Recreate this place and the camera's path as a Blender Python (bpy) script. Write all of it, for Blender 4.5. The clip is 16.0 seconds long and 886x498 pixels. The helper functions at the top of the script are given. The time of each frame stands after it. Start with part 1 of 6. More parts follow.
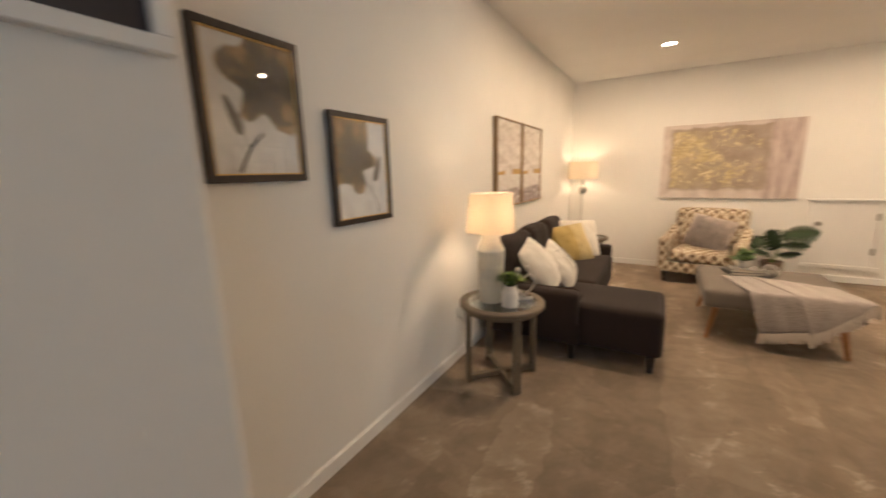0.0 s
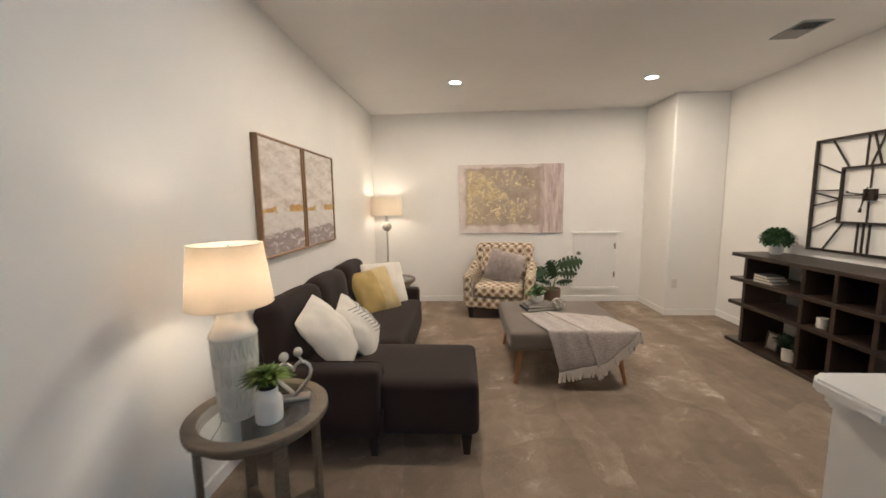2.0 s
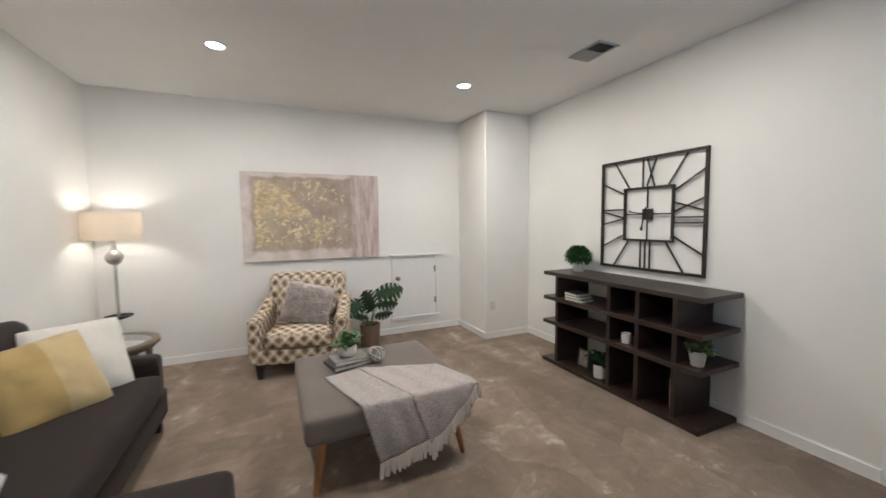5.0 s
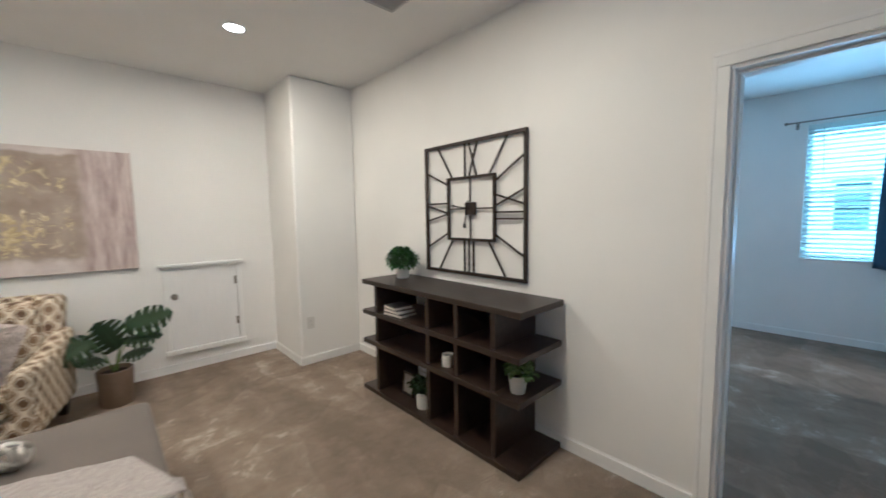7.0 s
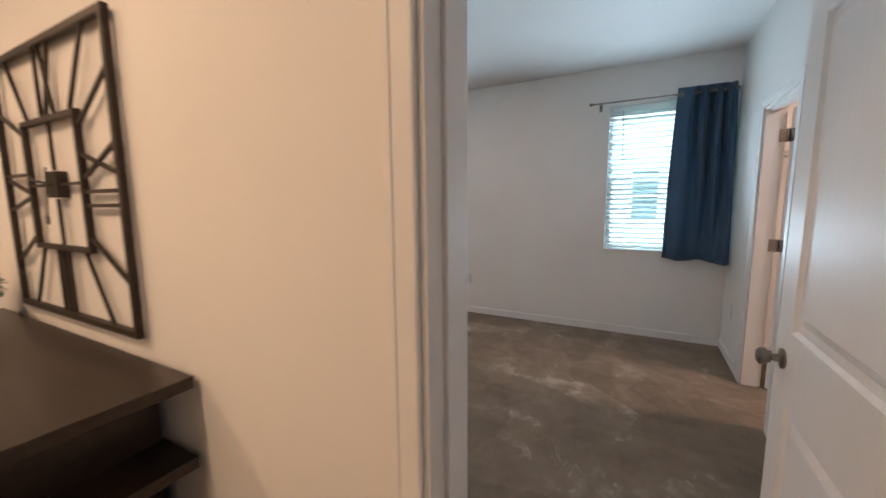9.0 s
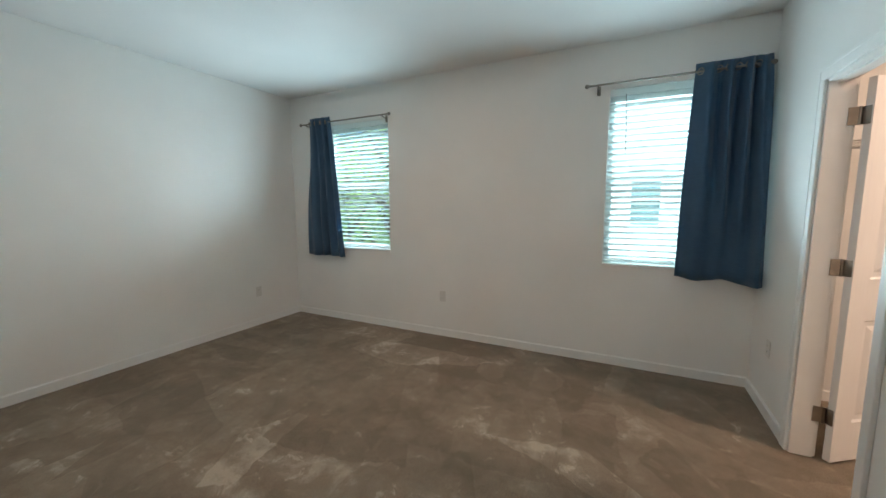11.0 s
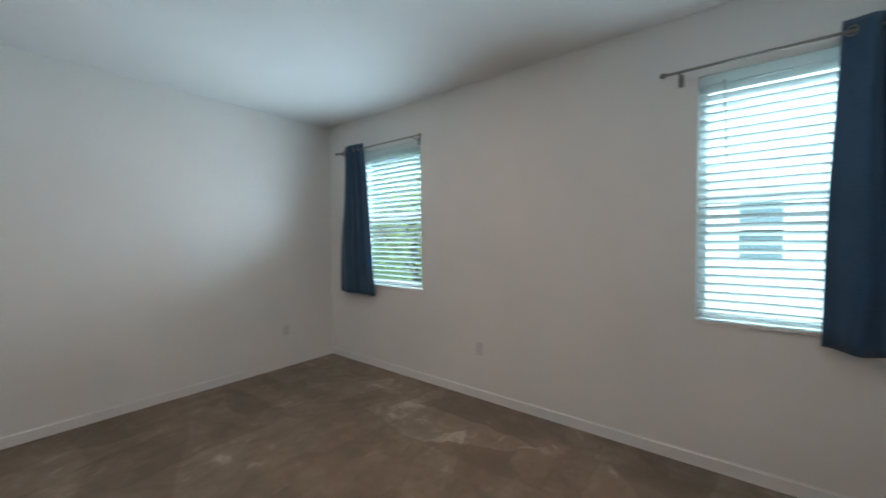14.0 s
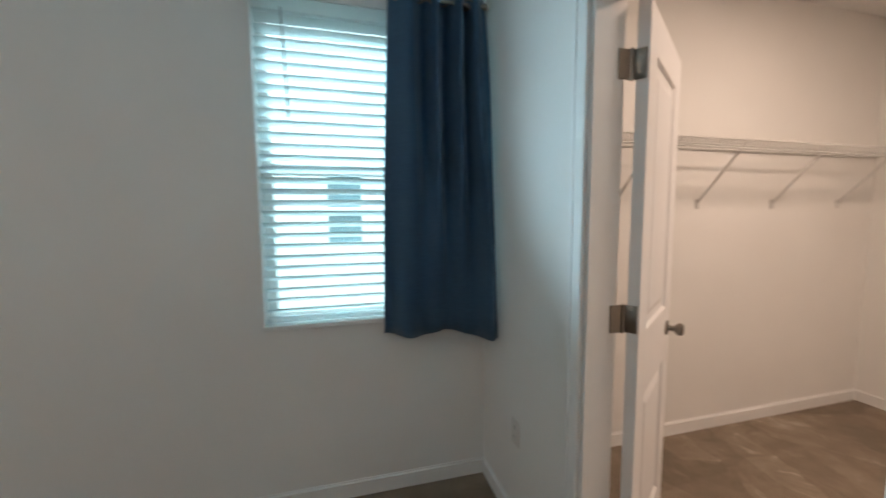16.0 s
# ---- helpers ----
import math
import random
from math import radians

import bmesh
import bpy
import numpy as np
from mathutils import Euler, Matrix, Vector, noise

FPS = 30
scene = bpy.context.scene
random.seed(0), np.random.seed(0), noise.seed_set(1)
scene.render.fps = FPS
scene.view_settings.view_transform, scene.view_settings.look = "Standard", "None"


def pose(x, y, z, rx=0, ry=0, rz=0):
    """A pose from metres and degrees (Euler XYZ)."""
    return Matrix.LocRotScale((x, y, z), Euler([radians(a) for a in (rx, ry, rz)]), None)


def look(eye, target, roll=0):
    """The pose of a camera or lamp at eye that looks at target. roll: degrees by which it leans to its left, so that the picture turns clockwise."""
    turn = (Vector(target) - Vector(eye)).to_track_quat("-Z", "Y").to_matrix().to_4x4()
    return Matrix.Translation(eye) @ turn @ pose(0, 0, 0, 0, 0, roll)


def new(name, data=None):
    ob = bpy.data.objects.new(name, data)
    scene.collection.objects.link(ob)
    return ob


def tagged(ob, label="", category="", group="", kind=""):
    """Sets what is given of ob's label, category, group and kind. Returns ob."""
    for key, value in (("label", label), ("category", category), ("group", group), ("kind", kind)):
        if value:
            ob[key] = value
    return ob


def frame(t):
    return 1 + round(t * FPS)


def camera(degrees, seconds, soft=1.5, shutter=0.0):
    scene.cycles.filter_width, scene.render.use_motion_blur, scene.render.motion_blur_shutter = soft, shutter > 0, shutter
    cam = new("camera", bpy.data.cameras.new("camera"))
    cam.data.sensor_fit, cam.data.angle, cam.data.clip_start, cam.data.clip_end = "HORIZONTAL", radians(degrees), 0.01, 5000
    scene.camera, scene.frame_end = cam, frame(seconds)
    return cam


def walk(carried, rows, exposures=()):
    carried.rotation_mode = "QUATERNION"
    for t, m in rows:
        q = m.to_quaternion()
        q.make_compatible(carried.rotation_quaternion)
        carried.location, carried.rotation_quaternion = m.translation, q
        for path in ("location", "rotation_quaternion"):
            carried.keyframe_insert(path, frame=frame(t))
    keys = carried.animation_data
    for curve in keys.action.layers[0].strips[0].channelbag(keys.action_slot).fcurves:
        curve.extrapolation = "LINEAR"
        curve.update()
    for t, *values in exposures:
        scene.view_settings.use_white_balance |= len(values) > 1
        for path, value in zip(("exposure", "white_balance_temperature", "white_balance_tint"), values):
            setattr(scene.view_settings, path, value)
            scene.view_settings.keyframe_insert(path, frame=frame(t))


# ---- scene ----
cam = camera(99.9, 16.0, shutter=0.5)
METRES, EYE, TILT, LEAN, TURN = 6.887, 1.455, 0.0, 0.0, 30.6
ROWS = [
    (0.0, 0.0, 0.0, 0.0, -0.3, -11.52, 1.47),
    (0.5, 0.0266, 0.0292, 0.0019, -13.03, -10.56, 1.14),
    (1.0, 0.0433, 0.0578, -0.0, -20.23, -8.71, 1.01),
    (1.5, 0.0524, 0.0849, 0.0004, -24.0, -7.74, 1.0),
    (2.0, 0.0601, 0.1025, 0.0023, -27.64, -7.0, 0.86),
    (2.5, 0.0706, 0.1216, 0.0012, -30.56, -5.94, 0.85),
    (3.0, 0.083, 0.1361, 0.0014, -33.03, -4.63, 0.84),
    (3.5, 0.098, 0.1527, -0.0014, -37.22, -4.21, 0.8),
    (4.0, 0.1159, 0.1685, 0.0, -43.56, -4.13, 0.77),
    (6.5, 0.2625, 0.1928, -0.0043, -68.61, -4.73, 0.79),
    (7.0, 0.3046, 0.172, -0.0028, -73.44, -5.05, 0.88),
    (7.5, 0.3536, 0.1472, -0.0058, -78.84, -5.66, 0.83),
    (8.0, 0.4016, 0.1174, -0.0074, -86.63, -7.0, 0.7),
    (8.5, 0.446, 0.0895, -0.0063, -91.93, -7.61, 0.79),
    (11.0, 0.5952, 0.0227, -0.0056, -94.03, -6.74, 0.21),
    (11.5, 0.6093, 0.0205, -0.0009, -88.32, -4.24, 0.23),
    (12.0, 0.6185, 0.0264, 0.001, -80.33, -2.03, 0.12),
    (12.5, 0.6269, 0.0295, -0.0005, -75.44, -0.8, 0.08),
    (13.0, 0.6428, 0.0177, -0.0041, -74.24, -0.62, 0.22),
    (13.5, 0.6692, -0.0087, -0.0044, -75.91, -1.12, 0.45),
    (14.0, 0.6934, -0.0359, -0.0054, -82.15, -1.79, 0.5),
    (14.5, 0.7237, -0.0526, -0.0048, -95.5, -3.25, 0.41),
    (15.0, 0.7495, -0.0709, -0.0052, -109.34, -4.42, 0.45),
    (15.5, 0.7744, -0.0992, -0.0059, -121.9, -5.01, 0.47),
    (16.0, 0.7941, -0.1226, -0.0065, -135.51, -5.15, 0.41),
]
EXPOSURES = [(0.0, 1.14, 5600, 7), (0.5, 1.04, 4900, 2), (1.0, 1.07, 4700, 2), (2.5, 0.98, 4550, 3), (3.0, 0.97, 4500, 3), (4.0, 1.03, 4230, 2), (6.5, 1.03, 4080, 0), (7.0, 0.99, 4200, 0), (7.5, 0.95, 4650, 4), (8.0, 0.85, 5400, 12), (8.6, 0.8, 5850, 19), (11.0, 0.90, 6100, 9), (12.5, 0.80, 6300, 17), (14.5, 0.57, 5850, 13), (15.5, 0.47, 6150, 11), (16.0, 0.49, 5800, 8)]
walk(cam, [(t, pose(0, 0, EYE, TILT, LEAN, TURN) @ pose(METRES * x, METRES * y, METRES * z, 90 + pitch, roll, yaw)) for t, x, y, z, yaw, pitch, roll in ROWS], EXPOSURES)

# ---- world, sun and lights ----
world = bpy.data.worlds.new("world")
scene.world = world
world.use_nodes = True
wn = world.node_tree.nodes
sky = wn.new("ShaderNodeTexSky")
sky.sky_type, sky.sun_disc = "NISHITA", False
sky.sun_elevation, sky.sun_rotation = radians(52), radians(276)
wn["Background"].inputs[1].default_value = 0.09
world.node_tree.links.new(sky.outputs[0], wn["Background"].inputs[0])
sun_data = bpy.data.lights.new("sun", "SUN")
sun_data.energy, sun_data.angle, sun_data.color = 4.5, radians(0.5), (1.0, 0.95, 0.87)
sun = new("sun", sun_data)
sun.matrix_world = look((-20, 2, 27), (0, 0, 0))

WARM = (1.0, 0.66, 0.37)
CEIL = 2.75


def lamp(name, kind, place, energy, color, size=0.1, aim=None):
    d = bpy.data.lights.new(name, kind)
    d.energy, d.color = energy, color
    if kind == "AREA":
        d.shape, d.size = "DISK", size
    else:
        d.shadow_soft_size = size
    ob = new(name, d)
    ob.matrix_world = look(place, aim) if aim else pose(*place)
    return ob


CANS = [(-0.07, 4.98), (1.99, 5.02), (1.99, 3.29), (-0.07, 3.26)]
for cx, cy in CANS:
    lamp("can_light", "AREA", (cx, cy, CEIL - 0.012), 13.0, WARM, 0.11)
lamp("can_light", "AREA", (5.13, 3.97, CEIL - 0.012), 7.0, (1.0, 0.60, 0.35), 0.09)
# Closet lamp, out of view: assumed from its warm light, without a fixture.
lamp("can_light", "AREA", (5.6, -0.1, CEIL - 0.012), 26.0, (1.0, 0.70, 0.50), 0.30)
lamp("table_lamp_light", "POINT", (-0.983, 2.302, 1.18), 2.9, WARM, 0.03)
lamp("table_lamp_light", "POINT", (-1.07, 6.03, 1.44), 3.6, WARM, 0.05)


def window_sky(y0, y1, share):
    """Lamps added for a window's sky light: one outside above, one inside."""
    d = bpy.data.lights.new("window_sky", "AREA")
    d.shape, d.size, d.size_y, d.energy, d.color = "RECTANGLE", 1.4, 1.4, 165.0, (0.66, 0.93, 1.0)
    ob = new("window_sky", d)
    ob.matrix_world = look((8.2, (y0 + y1) / 2, 4.0), (6.9, (y0 + y1) / 2, 1.6))
    # Added inside, clear of the blind, aimed up; stands in for its daylight.
    d = bpy.data.lights.new("window_daylight", "AREA")
    d.shape, d.size, d.size_y, d.energy, d.color, d.spread = "RECTANGLE", y1 - y0, 0.24, 8.6 * share, (0.70, 0.93, 1.0), radians(118)
    ob = new("window_daylight", d)
    ob.matrix_world = look((6.84, (y0 + y1) / 2, 1.08), (6.02, (y0 + y1) / 2, 1.72))


window_sky(4.70, 5.36, 1.0)
window_sky(1.90, 2.40, 0.82)

# Added light from the south, with no source in view; window_3 is assumed.
unseen_stair_day = bpy.data.lights.new("unseen_stair_daylight", "AREA")
unseen_stair_day.shape, unseen_stair_day.size, unseen_stair_day.size_y, unseen_stair_day.energy, unseen_stair_day.color = "RECTANGLE", 1.1, 1.2, 4.6, (0.92, 0.95, 0.97)
new("unseen_stair_daylight", unseen_stair_day).matrix_world = look((1.55, -1.59, 1.60), (1.55, 0.0, 1.60))

# ---- materials ----
def node_mat(name):
    m = bpy.data.materials.new(name)
    m.use_nodes = True
    nt = m.node_tree
    return m, nt, nt.nodes["Principled BSDF"]


def add(nt, kind, **kw):
    n = nt.nodes.new("ShaderNode" + kind)
    for k, v in kw.items():
        n.inputs[k.replace("_", " ")].default_value = v
    return n


def ramp(nt, src, stops):
    r = nt.nodes.new("ShaderNodeValToRGB")
    while len(r.color_ramp.elements) < len(stops):
        r.color_ramp.elements.new(0.5)
    for e, (p, c) in zip(r.color_ramp.elements, stops):
        e.position, e.color = p, (*c, 1)
    nt.links.new(src, r.inputs[0])
    return r.outputs[0]


def maths(nt, op, a, b=None):
    n = nt.nodes.new("ShaderNodeMath")
    n.operation = op
    for i, v in enumerate((a, b)):
        if v is None:
            continue
        if isinstance(v, (int, float)):
            n.inputs[i].default_value = v
        else:
            nt.links.new(v, n.inputs[i])
    return n.outputs[0]


def mix(nt, fac, a, b, mode="MIX"):
    n = nt.nodes.new("ShaderNodeMix")
    n.data_type, n.blend_type = "RGBA", mode
    for i, v in ((0, fac), (6, a), (7, b)):
        if isinstance(v, (int, float)):
            n.inputs[i].default_value = v
        elif isinstance(v, tuple):
            n.inputs[i].default_value = (*v, 1)
        else:
            nt.links.new(v, n.inputs[i])
    return n.outputs[2]


def coords(nt, which="Object", scale=(1, 1, 1)):
    c = nt.nodes.new("ShaderNodeTexCoord")
    m = nt.nodes.new("ShaderNodeMapping")
    m.inputs["Scale"].default_value = scale
    nt.links.new(c.outputs[which], m.inputs[0])
    return m.outputs[0]


def noise_tex(nt, vec, scale, detail=3, rough=0.5, distortion=0):
    n = add(nt, "TexNoise", Scale=scale, Detail=detail, Roughness=rough, Distortion=distortion)
    nt.links.new(vec, n.inputs["Vector"])
    return n.outputs["Fac"]


def bump(nt, bsdf, height, strength, distance):
    b = add(nt, "Bump", Strength=strength, Distance=distance)
    nt.links.new(height, b.inputs["Height"])
    nt.links.new(b.outputs[0], bsdf.inputs["Normal"])


def plain(name, color, rough=0.5, metal=0.0, vary=0.12, grain=40.0, big=2.5, relief=0.1, depth=0.002, sheen=0.0, stretch=(1, 1, 1), which="Object", coat=0.0):
    """A surface with tone that drifts at two scales and a fine relief."""
    m, nt, b = node_mat(name)
    v = coords(nt, which, stretch)
    fine, broad = noise_tex(nt, v, grain, 4), noise_tex(nt, v, big, 3)
    tone = maths(nt, "ADD", maths(nt, "MULTIPLY", fine, 0.5), maths(nt, "MULTIPLY", broad, 0.5))
    lo, hi = tuple(c * (1 - vary) for c in color), tuple(min(1, c * (1 + vary)) for c in color)
    nt.links.new(ramp(nt, tone, [(0.3, lo), (0.7, hi)]), b.inputs["Base Color"])
    b.inputs["Roughness"].default_value, b.inputs["Metallic"].default_value = rough, metal
    b.inputs["Sheen Weight"].default_value = sheen
    b.inputs["Coat Weight"].default_value = coat
    if relief:
        bump(nt, b, fine, relief, depth)
    return m


def carpet_mat():
    m, nt, b = node_mat("carpet")
    v = coords(nt)
    warp = noise_tex(nt, v, 2.6, 6, 0.62)
    v2 = nt.nodes.new("ShaderNodeVectorMath")
    v2.operation = "MULTIPLY_ADD"
    nt.links.new(warp, v2.inputs[0])
    v2.inputs[1].default_value = (0.22, 0.22, 0)
    nt.links.new(v, v2.inputs[2])
    nap = noise_tex(nt, coords(nt, "Object", (1.0, 0.35, 1.0)), 3.2, 3, 0.5, 0.3)
    patch = noise_tex(nt, v2.outputs[0], 5.2, 6, 0.68, 0.2)
    pile = noise_tex(nt, v, 160, 4, 0.7)

    def strokes(turn, sx, sy):
        """Swathes left by the vacuum cleaner, each of one tone, crisp at the edge."""
        cell = nt.nodes.new("ShaderNodeTexVoronoi")
        cell.voronoi_dimensions = "2D"
        cell.inputs["Scale"].default_value = 1.0
        way = nt.nodes.new("ShaderNodeMapping")
        way.inputs["Rotation"].default_value, way.inputs["Scale"].default_value = (0, 0, turn), (sx, sy, 1)
        nt.links.new(v2.outputs[0], way.inputs[0])
        nt.links.new(way.outputs[0], cell.inputs["Vector"])
        tone = nt.nodes.new("ShaderNodeSeparateColor")
        nt.links.new(cell.outputs["Color"], tone.inputs[0])
        return tone.outputs[0]

    swathe = maths(nt, "ADD", maths(nt, "MULTIPLY", strokes(0.55, 3.4, 0.9), 0.125), maths(nt, "MULTIPLY", strokes(-0.35, 2.2, 4.6), 0.095))
    ruffle = fade(nt, noise_tex(nt, v2.outputs[0], 7.0, 7, 0.72, 0.5), 0.59, 0.62)
    level = maths(nt, "ADD", maths(nt, "ADD", maths(nt, "MULTIPLY", nap, 0.30), maths(nt, "MULTIPLY", patch, 0.40)), maths(nt, "ADD", swathe, maths(nt, "MULTIPLY", ruffle, 0.07)))
    brushed = ramp(nt, level, [(0.36, (0.160, 0.122, 0.084)), (0.47, (0.213, 0.165, 0.118)), (0.54, (0.256, 0.203, 0.149)), (0.62, (0.42, 0.352, 0.275))])
    col = mix(nt, 0.55, brushed, ramp(nt, pile, [(0.25, (0.35, 0.35, 0.35)), (0.75, (0.95, 0.95, 0.95))]), "OVERLAY")
    nt.links.new(col, b.inputs["Base Color"])
    b.inputs["Roughness"].default_value = 0.95
    b.inputs["Sheen Weight"].default_value = 0.05
    bump(nt, b, maths(nt, "ADD", pile, maths(nt, "MULTIPLY", patch, 0.6)), 0.6, 0.012)
    return m


def wall_mat(name, color, relief):
    m, nt, b = node_mat(name)
    v = coords(nt)
    peel, broad = noise_tex(nt, v, 55, 3, 0.6), noise_tex(nt, v, 1.3, 3)
    lo, hi = tuple(c * 0.97 for c in color), tuple(c * 1.03 for c in color)
    nt.links.new(ramp(nt, broad, [(0.3, lo), (0.7, hi)]), b.inputs["Base Color"])
    b.inputs["Roughness"].default_value = 0.62
    bump(nt, b, peel, relief, 0.004)
    return m


def glass_mat(name, color=(1, 1, 1), rough=0.0):
    m, nt, b = node_mat(name)
    b.inputs["Base Color"].default_value = (*color, 1)
    b.inputs["Roughness"].default_value = rough
    b.inputs["Transmission Weight"].default_value = 1.0
    b.inputs["IOR"].default_value = 1.45
    return m


def glow_mat(name, color, strength):
    m, nt, b = node_mat(name)
    b.inputs["Base Color"].default_value = (0.8, 0.8, 0.8, 1)
    b.inputs["Emission Color"].default_value = (*color, 1)
    b.inputs["Emission Strength"].default_value = strength
    return m


def shade_mat(name, color, through_=0.56):
    m, nt, b = node_mat(name)
    v = coords(nt, "Object", (1, 1, 1))
    weave = noise_tex(nt, v, 180, 3)
    nt.links.new(ramp(nt, weave, [(0.3, tuple(c * 0.93 for c in color)), (0.7, color)]), b.inputs["Base Color"])
    b.inputs["Roughness"].default_value = 0.9
    tr = nt.nodes.new("ShaderNodeBsdfTranslucent")
    tr.inputs[0].default_value = (*(c * 0.88 for c in color), 1)
    mx = nt.nodes.new("ShaderNodeMixShader")
    mx.inputs[0].default_value = through_
    nt.links.new(b.outputs[0], mx.inputs[1])
    nt.links.new(tr.outputs[0], mx.inputs[2])
    nt.links.new(mx.outputs[0], nt.nodes["Material Output"].inputs[0])
    return m


def linen_mat():
    """Slate blue curtain linen: slubs across it, a soft sheen, a little daylight coming through."""
    m, nt, b = node_mat("slate_blue_linen")
    slub = noise_tex(nt, coords(nt, "Object", (6, 6, 90)), 3.0, 5, 0.65)
    broad = noise_tex(nt, coords(nt), 5, 3)
    tone = maths(nt, "ADD", maths(nt, "MULTIPLY", slub, 0.6), maths(nt, "MULTIPLY", broad, 0.4))
    nt.links.new(ramp(nt, tone, [(0.32, (0.025, 0.067, 0.128)), (0.68, (0.051, 0.118, 0.200))]), b.inputs["Base Color"])
    b.inputs["Roughness"].default_value, b.inputs["Sheen Weight"].default_value = 0.62, 0.25
    bump(nt, b, slub, 0.5, 0.002)
    tr = nt.nodes.new("ShaderNodeBsdfTranslucent")
    tr.inputs[0].default_value = (0.06, 0.15, 0.26, 1)
    mx = nt.nodes.new("ShaderNodeMixShader")
    mx.inputs[0].default_value = 0.25
    nt.links.new(b.outputs[0], mx.inputs[1])
    nt.links.new(tr.outputs[0], mx.inputs[2])
    nt.links.new(mx.outputs[0], nt.nodes["Material Output"].inputs[0])
    return m


def trellis_mat():
    m, nt, b = node_mat("trellis_fabric")
    uv = coords(nt, "UV")
    sep = nt.nodes.new("ShaderNodeSeparateXYZ")
    nt.links.new(uv, sep.inputs[0])
    u, w = maths(nt, "DIVIDE", sep.outputs[0], 0.100), maths(nt, "DIVIDE", sep.outputs[1], 0.122)
    a = maths(nt, "ABSOLUTE", maths(nt, "SUBTRACT", maths(nt, "FRACT", maths(nt, "ADD", maths(nt, "ADD", u, w), 20.0)), 0.5))
    c = maths(nt, "ABSOLUTE", maths(nt, "SUBTRACT", maths(nt, "FRACT", maths(nt, "ADD", maths(nt, "SUBTRACT", u, w), 20.0)), 0.5))
    d = maths(nt, "POWER", maths(nt, "ADD", maths(nt, "POWER", a, 3.0), maths(nt, "POWER", c, 3.0)), 0.3333)
    cells = nt.nodes.new("ShaderNodeCombineXYZ")
    nt.links.new(maths(nt, "FLOOR", maths(nt, "ADD", u, w)), cells.inputs[0])
    nt.links.new(maths(nt, "FLOOR", maths(nt, "SUBTRACT", u, w)), cells.inputs[1])
    wn_ = nt.nodes.new("ShaderNodeTexWhiteNoise")
    nt.links.new(cells.outputs[0], wn_.inputs[0])
    dark = ramp(nt, wn_.outputs[0], [(0.45, (0.125, 0.078, 0.045)), (0.6, (0.21, 0.145, 0.085))])
    cream, taupe = (0.70, 0.63, 0.49), (0.25, 0.17, 0.10)
    r1 = ramp(nt, d, [(0.275, (1, 1, 1)), (0.29, (0, 0, 0))])
    r2 = ramp(nt, d, [(0.33, (0, 0, 0)), (0.34, (1, 1, 1)), (0.435, (1, 1, 1)), (0.445, (0, 0, 0))])
    col = mix(nt, r1, mix(nt, r2, cream, taupe), dark)
    thread = noise_tex(nt, uv, 260, 3)
    col = mix(nt, 0.35, col, ramp(nt, thread, [(0.3, (0.35, 0.35, 0.35)), (0.7, (0.7, 0.7, 0.7))]), "OVERLAY")
    nt.links.new(col, b.inputs["Base Color"])
    b.inputs["Roughness"].default_value = 0.9
    bump(nt, b, thread, 0.25, 0.002)
    return m


def wood_mat(name, lo, hi, rough=0.45, along="X", scale=1.0):
    m, nt, b = node_mat(name)
    s = {"X": (1.5, 22, 22), "Y": (22, 1.5, 22), "Z": (22, 22, 1.5)}[along]
    v = coords(nt, "Object", tuple(k * scale for k in s))
    g = noise_tex(nt, v, 1.6, 6, 0.65, 0.6)
    fine = noise_tex(nt, v, 9, 4)
    t = maths(nt, "ADD", maths(nt, "MULTIPLY", g, 0.7), maths(nt, "MULTIPLY", fine, 0.3))
    nt.links.new(ramp(nt, t, [(0.35, lo), (0.65, hi)]), b.inputs["Base Color"])
    b.inputs["Roughness"].default_value = rough
    bump(nt, b, t, 0.15, 0.002)
    return m


def art_coords(nt, warp=0.03, scale=9.0):
    """Local x and z of a picture, a little warped as if by a loose brush."""
    v = coords(nt)
    n = nt.nodes.new("ShaderNodeTexNoise")
    n.inputs["Scale"].default_value, n.inputs["Detail"].default_value = scale, 4.0
    nt.links.new(v, n.inputs["Vector"])
    sep, off = nt.nodes.new("ShaderNodeSeparateXYZ"), nt.nodes.new("ShaderNodeSeparateColor")
    nt.links.new(v, sep.inputs[0])
    nt.links.new(n.outputs["Color"], off.inputs[0])
    x = maths(nt, "ADD", sep.outputs[0], maths(nt, "MULTIPLY", maths(nt, "SUBTRACT", off.outputs[0], 0.5), warp))
    z = maths(nt, "ADD", sep.outputs[2], maths(nt, "MULTIPLY", maths(nt, "SUBTRACT", off.outputs[1], 0.5), warp))
    return x, z


def joined(nt, x, y):
    c = nt.nodes.new("ShaderNodeCombineXYZ")
    nt.links.new(x, c.inputs[0])
    nt.links.new(y, c.inputs[1])
    return c.outputs[0]


def fade(nt, value, lo, hi):
    """0 at lo, 1 at hi, smooth between."""
    n = nt.nodes.new("ShaderNodeMapRange")
    n.interpolation_type = "SMOOTHSTEP"
    nt.links.new(value, n.inputs[0])
    if lo < hi:
        n.inputs[1].default_value, n.inputs[2].default_value, n.inputs[3].default_value, n.inputs[4].default_value = lo, hi, 0, 1
    else:
        n.inputs[1].default_value, n.inputs[2].default_value, n.inputs[3].default_value, n.inputs[4].default_value = hi, lo, 1, 0
    return n.outputs[0]


